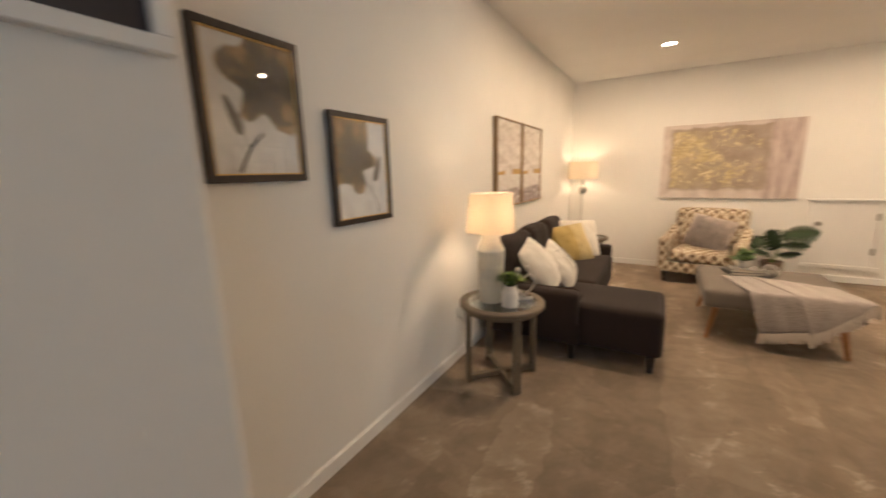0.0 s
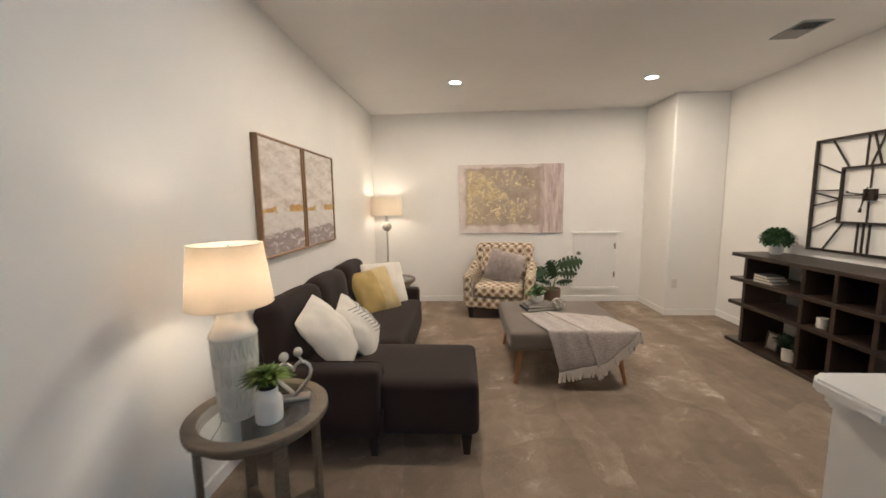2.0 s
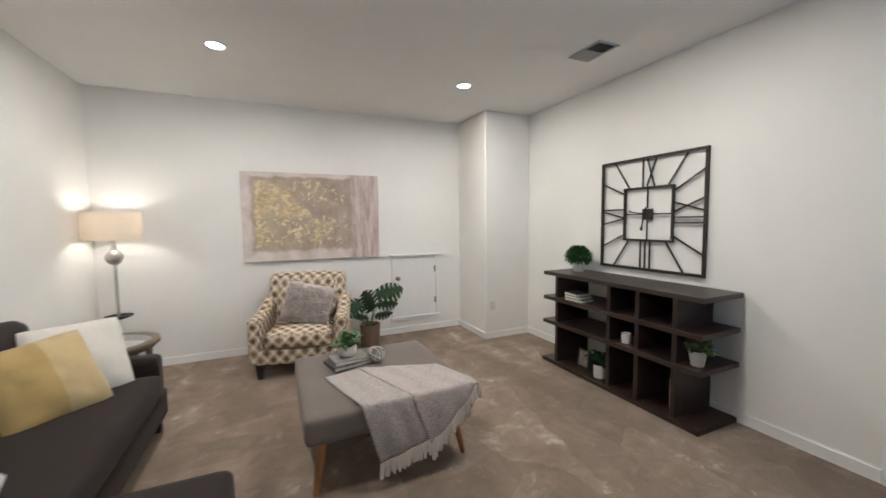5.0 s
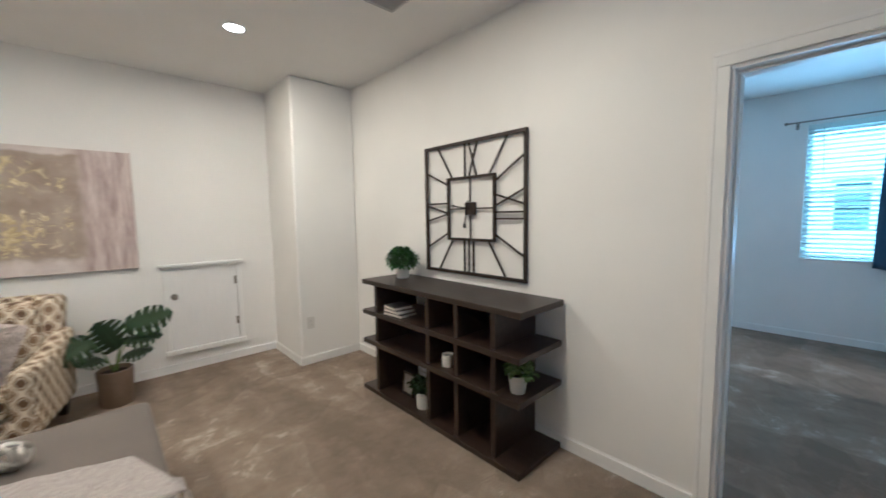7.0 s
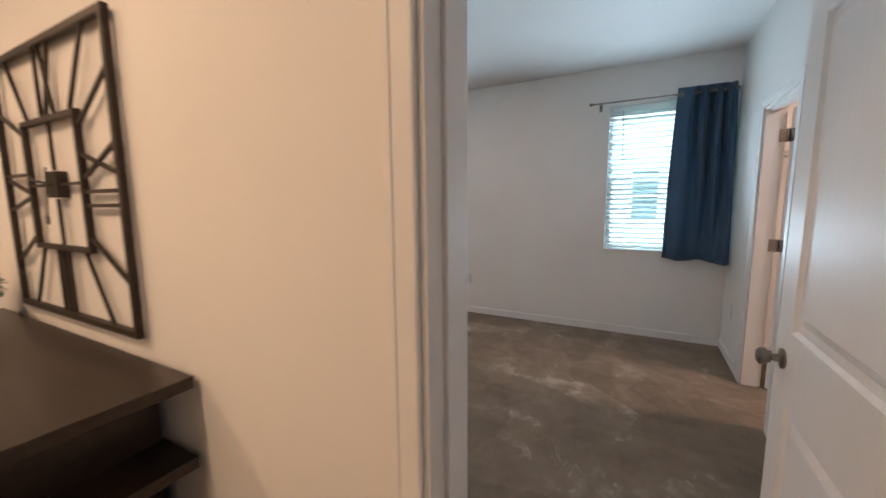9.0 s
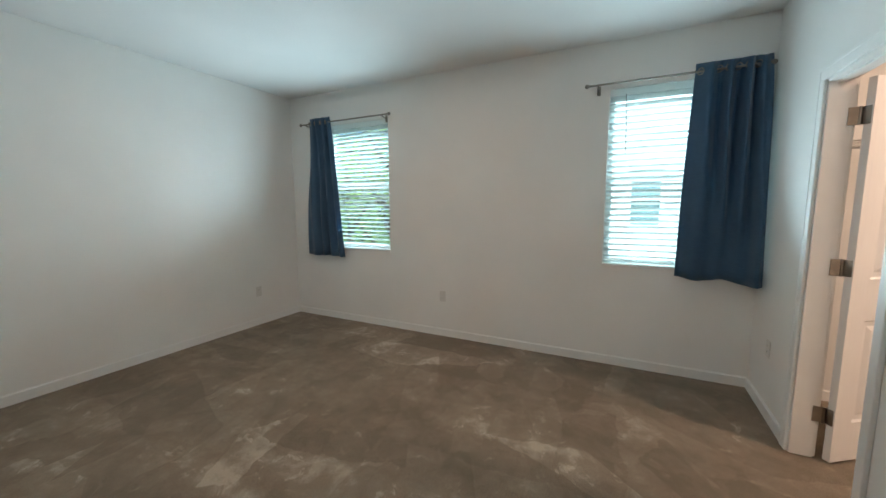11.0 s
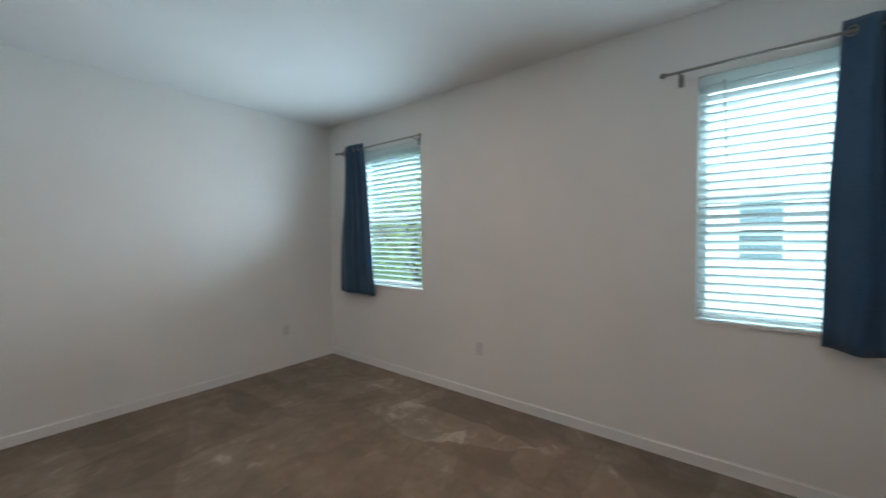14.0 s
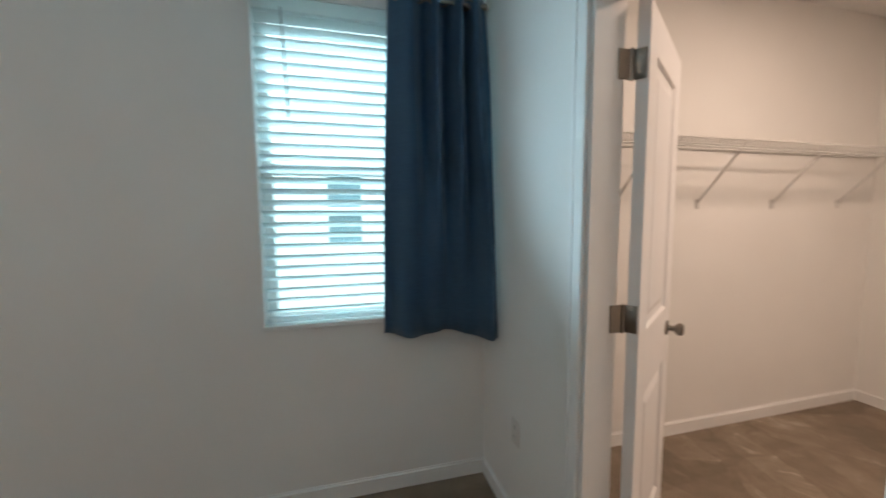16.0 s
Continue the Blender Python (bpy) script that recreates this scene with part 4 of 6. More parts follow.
GILT = plain("gilt", (0.62, 0.42, 0.16), 0.35, 0.9, vary=0.15, grain=60, relief=0.1)
FRAMEWOOD = wood_mat("pale_bronze_wood", (0.20, 0.125, 0.06), (0.38, 0.25, 0.135), 0.5, "Z", 2)
FRAMEDARK = plain("dark_brown_frame", (0.025, 0.015, 0.011), 0.4, vary=0.2, relief=0.08)
BLOOMS = (flower_mat("gold_bloom_print", 0.05, 0.075, 0.4, 0.9), flower_mat("umber_bloom_print", -0.055, 0.05, 2.1, 2.6))
LANDSCAPE = landscape_mat()

framed("framed_painting", "gold and grey flower print in a dark wooden frame", (LX, 0.885, 1.70), 90, 0.40, 0.52, 0.03, 0.026, FRAMEDARK, BLOOMS[0], GILT, True, "flower prints")
framed("framed_painting", "gold and grey flower print in a dark wooden frame", (LX, 1.432, 1.482), 90, 0.41, 0.52, 0.03, 0.026, FRAMEDARK, BLOOMS[1], GILT, True, "flower prints")
for cy in (3.455, 4.145):
    framed("framed_canvas", "abstract grey and gold landscape in a bronze float frame", (LX, cy, 1.525), 90, 0.66, 0.80, 0.045, 0.014, FRAMEWOOD, LANDSCAPE, None, False, "landscape canvases")

# big canvas on the north wall
canvas = thing("canvas_painting", "wide unframed abstract canvas, gold flakes on mauve grey", "painting", (0.698, NY, 1.518))
part("canvas", box(-0.75, 0.75, -0.038, 0, -0.495, 0.495, 0.004, 2), gilded_mat(), canvas, "mauve grey canvas with flaked gold leaf")


def paint(bm, pts, y, t=0.0012):
    lo = [bm.verts.new((x, y, z)) for x, z in pts]
    mid = bm.verts.new((sum(p[0] for p in pts) / len(pts), y - t, sum(p[1] for p in pts) / len(pts)))
    for i in range(len(lo)):
        bm.faces.new((lo[i], lo[(i + 1) % len(lo)], mid))


# stems and buds painted on the flower prints
UMBER = plain("umber_wash", (0.085, 0.072, 0.058), 0.6, vary=0.3, grain=18, relief=0.2)


def petal(bm, cx, cz, a, length, width, y, seed):
    pts = []
    for i in range(24):
        t = 2 * math.pi * i / 24
        r = 0.5 * length * (1 + 0.18 * noise.noise(Vector((2 * math.cos(t) + seed, 2 * math.sin(t), 1))))
        px, pz = 0.5 * length + r * math.cos(t), width / length * r * math.sin(t) * (1.25 - 0.5 * math.cos(t))
        pts.append((cx + px * math.cos(a) - pz * math.sin(a), cz + px * math.sin(a) + pz * math.cos(a)))
    pts = [(max(-0.168, min(0.168, x)), max(-0.225, min(0.225, z))) for x, z in pts]
    paint(bm, pts, y, 0.0002)



for k, ob in enumerate([o for o in scene.objects if o.name.startswith("framed_painting")]):
    s = 1 if k else -1
    bx, bz = (0.0, -0.05) if k else (0.02, -0.085)
    bm = tube([(bx, -0.0186, bz), (bx + s * 0.05, -0.0186, bz - 0.045), (bx + s * 0.085, -0.0186, bz - 0.10), (bx + s * 0.105, -0.0186, -0.222)], [0.008, 0.007, 0.008, 0.010], 8, flat=0.1)
    tube([(bx + s * 0.055, -0.0188, bz - 0.05), (bx + s * 0.085, -0.0188, bz + 0.01)], [0.005, 0.004], 8, flat=0.1, bm=bm)
    petal(bm, bx + s * 0.08, bz - 0.01, 1.57 - s * 0.38, 0.14, 0.030, -0.0191, 5 + k)
    part("painted_stem", bm, UMBER, ob, "grey brown painted stem and bud")

# wall clock
clock = thing("wall_clock", "large square open iron wall clock with Roman numeral bars", "wall clock", (EX, 3.948, 1.487), -90)
S = 0.49


def bar(bm, p, q, w=0.016, d=0.012, y=-0.022):
    (x0, z0), (x1, z1) = p, q
    ln, an = math.hypot(x1 - x0, z1 - z0), math.degrees(math.atan2(z1 - z0, x1 - x0))
    b = moved(box(-ln / 2, ln / 2, -d / 2, d / 2, -w / 2, w / 2), pose((x0 + x1) / 2, y, (z0 + z1) / 2, 0, -an))
    me = bpy.data.meshes.new("tmp")
    b.to_mesh(me)
    b.free()
    bm.from_mesh(me)
    bpy.data.meshes.remove(me)


for name, h, w in (("outer_frame", S, 0.022), ("inner_frame", 0.235, 0.018)):
    bm = bmesh.new()
    bar(bm, (-h, h - w / 2), (h, h - w / 2), w, 0.02)
    bar(bm, (-h, -h + w / 2), (h, -h + w / 2), w, 0.02)
    bar(bm, (-h + w / 2, -h + w), (-h + w / 2, h - w), w, 0.02)
    bar(bm, (h - w / 2, -h + w), (h - w / 2, h - w), w, 0.02)
    part(name, bm, IRON, clock)
i, o = 0.237, 0.468
NUM = [[((0.185, i), (0.335, o))], [((i, 0.185), (o, 0.33))], [((i, 0.09), (o, 0.02)), ((i, 0.015), (o, 0.115)), ((i, -0.03), (o, -0.03)), ((i, -0.075), (o, -0.075))],
       [((i, -0.185), (o, -0.32))], [((0.175, -i), (0.32, -o))], [((-0.06, -i), (-0.06, -o)), ((-0.015, -i), (-0.015, -o)), ((0.03, -i), (0.03, -o))],
       [((-0.185, -i), (-0.335, -o))], [((-i, -0.185), (-o, -0.30))], [((-i, 0.045), (-o, 0.045)), ((-i, -0.03), (-o, 0.03)), ((-i, -0.038), (-o, -0.09))],
       [((-i, 0.185), (-o, 0.29))], [((-0.185, i), (-0.335, o))], [((-0.05, i), (-0.05, o)), ((-0.01, o), (0.06, i)), ((0.07, o), (-0.01, i))]]
for strokes in NUM:
    bm = bmesh.new()
    for p, q in strokes:
        bar(bm, p, q, 0.012, 0.010)
    part("numeral", bm, IRON, clock)
bm = bmesh.new()
for p, q in (((-0.218, 0), (-0.05, 0)), ((0.05, 0), (0.218, 0)), ((0, 0.05), (0, 0.218)), ((0, -0.05), (0, -0.218))):
    bar(bm, p, q, 0.010, 0.010)
part("cross_bars", bm, IRON, clock)
part("movement_box", box(-0.043, 0.043, -0.036, 0, -0.046, 0.046, 0.004, 2), IRON, clock, "dark square movement box")
HANDM = plain("black_metal", (0.012, 0.011, 0.011), 0.45, 0.4, relief=0)
bm = bmesh.new()
bar(bm, (0.01, 0), (-0.15, 0.02), 0.009, 0.003, -0.041)
bar(bm, (-0.15, 0.02), (-0.165, 0.03), 0.02, 0.003, -0.041)
part("minute_pointer", bm, HANDM, clock)
bm = bmesh.new()
bar(bm, (0, 0.06), (-0.035, -0.11), 0.012, 0.003, -0.045)
bar(bm, (-0.035, -0.11), (-0.040, -0.14), 0.026, 0.003, -0.045)
part("hour_pointer", bm, HANDM, clock)

# ---- lounge: shelf ----
shelf = thing("console_shelf", "dark espresso open console shelf against the wall, partly filled", "bookshelf", (2.98, 3.99, 0))
X0, X1 = -0.21, 0.225
T = 0.036
for z, y0, y1, nm in ((0.0, -0.78, 0.80, "bottom_board"), (0.40, -0.78, 0.79, "shelf_board"), (0.645, -0.78, 0.785, "shelf_board"), (0.894, -0.79, 0.785, "top_board")):
    part(nm, box(X0, X1, y0, y1, z, z + T, 0.003, 2), ESPRESSO, shelf)
for y in (-0.585, -0.285, -0.015, 0.615):
    for a, b in ((T, 0.40), (0.40 + T, 0.645), (0.645 + T, 0.894)):
        part("divider", box(X0 + 0.02, X1 - 0.01, y - 0.018, y + 0.018, a, b, 0.002, 1), ESPRESSO, shelf)
for y0, y1 in ((-0.567, -0.303), (-0.267, -0.033)):
    for a, b in ((T, 0.40), (0.40 + T, 0.645), (0.645 + T, 0.894)):
        part("back_panel", box(X1 - 0.022, X1 - 0.012, y0, y1, a, b), ESPRESSO, shelf)


def leafy(bm, base, way, length, width, bend=0.3, cup=0.15):
    """One small leaf: six quads along its length, folded at the midrib."""
    way = Vector(way).normalized()
    side = way.cross(Vector((0, 0, 1)))
    side = side.normalized() if side.length > 1e-3 else Vector((1, 0, 0))
    up = side.cross(way)
    rows = []
    for k in range(4):
        t = k / 3
        p = Vector(base) + way * length * t + up * (cup * length * math.sin(math.pi * t)) - Vector((0, 0, bend * length * t * t))
        w = width * (0.12 + math.sin(math.pi * min(1, t * 0.85 + 0.1)) * 0.9) / 2 if k < 3 else 0.004 * width
        rows.append((bm.verts.new(p + side * w + up * w * 0.3), bm.verts.new(p), bm.verts.new(p - side * w + up * w * 0.3)))
    for a, b in zip(rows, rows[1:]):
        bm.faces.new((a[0], a[1], b[1], b[0]))
        bm.faces.new((a[1], a[2], b[2], b[1]))


def pot_plant(label, place, pot_profile, pot_mat, leaf_material, style, seed, size, soil_z, group=""):
    root = thing("potted_plant", label, "potted plant", place, group=group)
    part("pot", lathe(pot_profile, 28), pot_mat, root, "", True)
    r = [p[0] for p in pot_profile if p[0] > 0.01]
    part("soil", lathe([(0.0, soil_z - 0.01), (min(r) * 0.93, soil_z - 0.01), (min(r) * 0.93, soil_z), (0.0, soil_z + 0.006)], 20), SOIL, root)
    rg = random.Random(seed)
    bm = bmesh.new()
    if style == "ball":
        for k in range(950):
            a, c = 2 * math.pi * rg.random(), -0.6 + 1.6 * rg.random()
            s = math.sqrt(max(0, 1 - c * c))
            rr = size * (0.52 + 0.62 * rg.random())
            d = Vector((s * math.cos(a), s * math.sin(a), c * 0.8))
            p = Vector((0, 0, soil_z + size * 0.45)) + d * rr * 0.92
            leafy(bm, p, d + Vector((rg.uniform(-1, 1), rg.uniform(-1, 1), rg.uniform(-0.4, 1))) * 0.7, size * 0.32, size * 0.2, 0.15)
    elif style == "grass":
        for k in range(260):
            a, el = 2 * math.pi * rg.random(), rg.uniform(0.65, 1.5)
            d = Vector((math.cos(a) * math.cos(el), math.sin(a) * math.cos(el), math.sin(el)))
            leafy(bm, (0.02 * math.cos(a), 0.02 * math.sin(a), soil_z), d, size * rg.uniform(0.65, 1.1), size * 0.12, 0.38, 0.1)
    else:
        for k in range(46):
            a, el = 2 * math.pi * rg.random(), rg.uniform(0.1, 1.4)
            d = Vector((math.cos(a) * math.cos(el), math.sin(a) * math.cos(el), math.sin(el)))
            tip = Vector((0, 0, soil_z)) + d * size * rg.uniform(0.45, 0.95)
            tube([(0, 0, soil_z), (Vector((0, 0, soil_z)) + tip) / 2 + Vector((0, 0, 0.01)), tip], 0.0012, 5, bm=bm)
            for q in range(5):
                w = d + Vector((rg.uniform(-1, 1), rg.uniform(-1, 1), rg.uniform(-0.6, 0.8)))
                leafy(bm, tip - d * 0.01 * q, w, size * 0.36, size * 0.25, 0.3)
    tagged(part("leaves", bm, leaf_material, root, "", True), kind="stuff")
    part("stem", tube([(0, 0, soil_z - 0.01), (0.002, 0, soil_z + size * 0.35)], 0.006, 8), FOLIAGE, root)
    return root


pot_plant("round clipped boxwood plant in a white ceramic pot on the shelf", (3.03, 4.56, 0.932), [(0.0, 0.0), (0.045, 0.0), (0.052, 0.01), (0.06, 0.10), (0.056, 0.10), (0.053, 0.09), (0.0, 0.09)], POTWHITE, BOXWOOD, "ball", 1, 0.115, 0.095)
pot_plant("small leafy plant in a grey-white pot on the shelf", (2.885, 3.30, 0.437), [(0.0, 0.0), (0.04, 0.0), (0.055, 0.10), (0.058, 0.105), (0.053, 0.105), (0.05, 0.09), (0.0, 0.09)], plain("grey_ceramic", (0.47, 0.46, 0.43), 0.5, vary=0.08), leaf_mat("pale_green_leaf", (0.03, 0.09, 0.015), (0.26, 0.34, 0.13)), "bushy", 2, 0.12, 0.095)
pot_plant("dark green plant in a slim white pot at the shelf's bottom", (2.875, 4.13, 0.037), [(0.0, 0.0), (0.05, 0.0), (0.052, 0.005), (0.055, 0.12), (0.050, 0.12), (0.048, 0.11), (0.0, 0.11)], POTWHITE, MONSTERA, "bushy", 3, 0.13, 0.115)

candle = thing("candle_jar", "small white ceramic candle jar on the shelf", "candle", (2.86, 3.85, 0.437))
part("jar", lathe([(0.0, 0.0), (0.036, 0.0), (0.038, 0.004), (0.038, 0.08), (0.034, 0.082), (0.033, 0.07), (0.0, 0.07)], 28), POTWHITE, candle, "", True)
part("wax", lathe([(0.0, 0.066), (0.0325, 0.0655), (0.0325, 0.068), (0.0, 0.0675)], 24), WHITEFAB, candle)
PAGE = plain("book_pages", (0.68, 0.64, 0.55), 0.9, vary=0.08, grain=120, relief=0.3, stretch=(1, 1, 12))


def book(place, turn, w, d, h, cover, label, group=""):
    root = thing("book", label, "book", place, turn, group)
    bm = box(-w / 2, w / 2, -d / 2, d / 2, 0, 0.003, 0.001, 1)
    box(-w / 2, w / 2, -d / 2, d / 2, h - 0.003, h, 0.001, 1, bm=bm)
    box(-w / 2, -w / 2 + 0.003, -d / 2, d / 2, 0.003, h - 0.003, bm=bm)
    part("cover", bm, cover, root)
    part("page_block", box(-w / 2 + 0.003, w / 2 - 0.004, -d / 2 + 0.004, d / 2 - 0.004, 0.003, h - 0.003), PAGE, root)
    return root


CHARC = plain("charcoal_cover", (0.06, 0.058, 0.06), 0.55, vary=0.15)
TANC = plain("tan_cover", (0.33, 0.27, 0.21), 0.6, vary=0.1)
GREYC = plain("grey_cover", (0.26, 0.24, 0.22), 0.6, vary=0.1)
for k in range(3):
    book((2.87, 4.39 + 0.012 * k, 0.682 + 0.025 * k), 184 - 5 * k, 0.16, 0.21 - 0.02 * k, 0.024, (CHARC, GREYC, CHARC)[k], ("charcoal book lying at the foot of a stack", "grey book lying in a stack on the shelf", "charcoal book on top of a stack on the shelf")[k], "books on the shelf")
for k in range(2):
    ob = book((3.0, 3.50 - 0.035 * k, 0.037), 0, 0.16, 0.028, 0.21, (TANC, GREYC)[k], ("tan book standing in the shelf", "grey book standing in the shelf")[k], "books standing in the shelf")
    ob.rotation_euler[0] = radians(-4 * k)
photo = thing("photo_frame", "small dark frame with a pale picture, leaning in the shelf", "photo frame", (2.90, 4.36, 0.037), -90)
photo.rotation_euler[0] = radians(-9)
photo.scale = (0.85, 1.0, 0.82)
bm = bmesh.new()
for a, b, c, d in ((-0.085, 0.085, 0.195, 0.215), (-0.085, 0.085, 0, 0.02), (-0.085, -0.065, 0.02, 0.195), (0.065, 0.085, 0.02, 0.195)):
    box(a, b, -0.008, 0.008, c, d, 0.002, 1, bm=bm)
part("frame", bm, BLACKFOOT, photo)
part("print", box(-0.065, 0.065, -0.002, 0.002, 0.02, 0.195), plain("pale_photo_print", (0.27, 0.24, 0.205), 0.5, vary=0.5, grain=9, big=14), photo, "pale grey print")
framed("framed_painting", "dark print in a wide white frame hung high", (HX0, -0.02, 1.915), 90, 0.68, 0.56, 0.022, 0.024, TRIM, plain("dark_plum_print", (0.03, 0.025, 0.03), 0.5, vary=0.4, grain=4, big=2))


# ---- lounge: sofa with chaise ----
def block(name, parent, x0, x1, y0, y1, z0, z1, r, material, crown=0.0, wob=0.0, seed=0.0, label="", tilt=0.0):
    bm = soft(x1 - x0, y1 - y0, z1 - z0, r, 8, crown, wob, seed)
    m = pose((x0 + x1) / 2, (y0 + y1) / 2, z0) @ pose(0, 0, 0, 0, tilt)
    return part(name, moved(bm, m), material, parent, label, True)


sofa = thing("chaise_sofa", "charcoal brown fabric sofa with a chaise and three back cushions", "sofa")
block("base", sofa, -1.27, -0.47, 2.80, 4.89, 0.12, 0.30, 0.02, SOFA)
block("backrest", sofa, -1.29, -1.10, 2.93, 4.75, 0.12, 0.76, 0.05, SOFA, 0, 0.004)
block("near_arm", sofa, -1.27, -0.485, 2.785, 2.925, 0.12, 0.54, 0.035, SOFA, 0.006, 0.003, 3)
block("far_arm", sofa, -1.27, -0.485, 4.755, 4.895, 0.12, 0.555, 0.035, SOFA, 0.006, 0.003, 5)
block("chaise_cushion", sofa, -1.10, 0.085, 2.83, 3.445, 0.115, 0.455, 0.05, SOFA, 0.012, 0.004, 1)
block("seat_cushion", sofa, -1.10, -0.455, 3.45, 4.752, 0.29, 0.45, 0.045, SOFA, 0.016, 0.004, 7)
for k, (a, b) in enumerate(((2.85, 3.53), (3.53, 4.14), (4.14, 4.75))):
    block("back_cushion", sofa, -1.20, -1.0, a + 0.004, b - 0.004, 0.45, 0.895, 0.075, SOFA, 0.02, 0.012, 11 + k, "", -9)
for y in (2.925, 4.755):
    s = -1 if y < 3 else 1
    part("piping", tube([(-1.2, y + s * 0.012, 0.536), (-0.54, y + s * 0.012, 0.541), (-0.50, y + s * 0.012, 0.528), (-0.487, y + s * 0.012, 0.495), (-0.487, y + s * 0.012, 0.16)], 0.005, 8), SOFA, sofa, "", True)
for x, y in ((-0.53, 2.84), (0.01, 2.87), (0.01, 3.39), (-0.53, 4.84), (-1.22, 2.84), (-1.22, 4.84)):
    part("leg", moved(lathe([(0.0, 0.0), (0.028, 0.0), (0.044, 0.125), (0.0, 0.125)], 4), pose(x, y, 0, 0, 0, 45)), BLACKFOOT, sofa, "tapered black foot")


def cushion(label, w, h, d, m, material, seed, group="sofa cushions"):
    root = thing("throw_pillow", label, "throw pillow", group=group)
    root.matrix_world = m
    part("cover", pillow(w, h, d, seed), material, root, "", True)
    return root


cushion("plump ivory throw pillow leaning on the sofa", 0.36, 0.49, 0.21, lean(-0.85, 3.06, 0.66, -34, 84, -18), WHITEFAB, 1)
stitched = cushion("ivory throw pillow with charcoal stitched chevrons", 0.38, 0.42, 0.18, lean(-0.745, 3.30, 0.625, -34, 76, -30), WHITEFAB, 2)
for k in range(9):
    bm = bmesh.new()
    for s in (-1, 1):
        pts = []
        for q in range(7):
            u, v = 0.38 + s * q * 0.066, -0.78 + k * 0.155 + q * 0.042
            pts.append((u * 0.19 * (1 - 0.045 * (1 - v * v)), -puff(u, v, 0.18, 2, -1) - 0.001, v * 0.21 * (1 - 0.045 * (1 - u * u))))
        tube(pts, 0.0024, 6, bm=bm)
    part("stitching", bm, STITCH, stitched, "charcoal chevron stitching", True)
gold = cushion("mustard two-tone throw pillow on the sofa", 0.46, 0.46, 0.17, lean(-0.86, 4.33, 0.635, -30, 44, -6), GOLDFAB, 3)
bm = pillow(0.46, 0.46, 0.17, 3)
bmesh.ops.delete(bm, geom=[f for f in bm.faces if f.calc_center_median().x < 0.02], context="FACES")
for v in bm.verts:
    v.co *= 1.008
part("pale_half", bm, GOLDFAB2, gold, "paler mustard half", True)
cushion("white throw pillow at the sofa's far end", 0.48, 0.48, 0.15, lean(-0.82, 4.60, 0.645, -26, 40, 2), WHITEFAB, 4)


# ---- lounge: side tables and lamps ----
def side_table(place, label):
    root = thing("side_table", label, "side table", place, group="round side tables")
    R = 0.293
    part("rim", lathe([(R - 0.055, 0.545), (R - 0.004, 0.545), (R, 0.549), (R, 0.572), (R - 0.004, 0.576), (R - 0.055, 0.576), (R - 0.055, 0.545)], 64), GREYWOOD, root, "", True)
    part("apron", lathe([(R - 0.06, 0.515), (R - 0.035, 0.515), (R - 0.035, 0.545), (R - 0.06, 0.545), (R - 0.06, 0.515)], 64), GREYWOOD, root, "", True)
    top = part("glass_top", lathe([(0.0, 0.566), (R - 0.055, 0.566), (R - 0.055, 0.573), (0.0, 0.573)], 64), TABLEGLASS, root, "clear glass inset")
    top.visible_shadow = False
    for k in range(4):
        a = math.pi / 4 + k * math.pi / 2
        m = pose(0.247 * math.cos(a), 0.247 * math.sin(a), 0, 0, 0, math.degrees(a))
        part("leg", moved(box(-0.013, 0.013, -0.027, 0.027, 0, 0.515, 0.003, 2), m), GREYWOOD, root)
    for a, z in ((45, 0.02), (135, 0.02)):
        halves = ((-0.234, 0.234),) if a == 45 else ((-0.234, -0.021), (0.021, 0.234))
        for p, q in halves:
            part("stretcher", moved(box(p, q, -0.019, 0.019, z, z + 0.032, 0.003, 2), pose(0, 0, 0, 0, 0, a)), GREYWOOD, root)
    return root


side_table((-0.915, 2.335, 0), "round grey-brown wooden side table with a glass top")
side_table((-0.87, 5.215, 0), "round grey-brown wooden side table beside the sofa's far end")


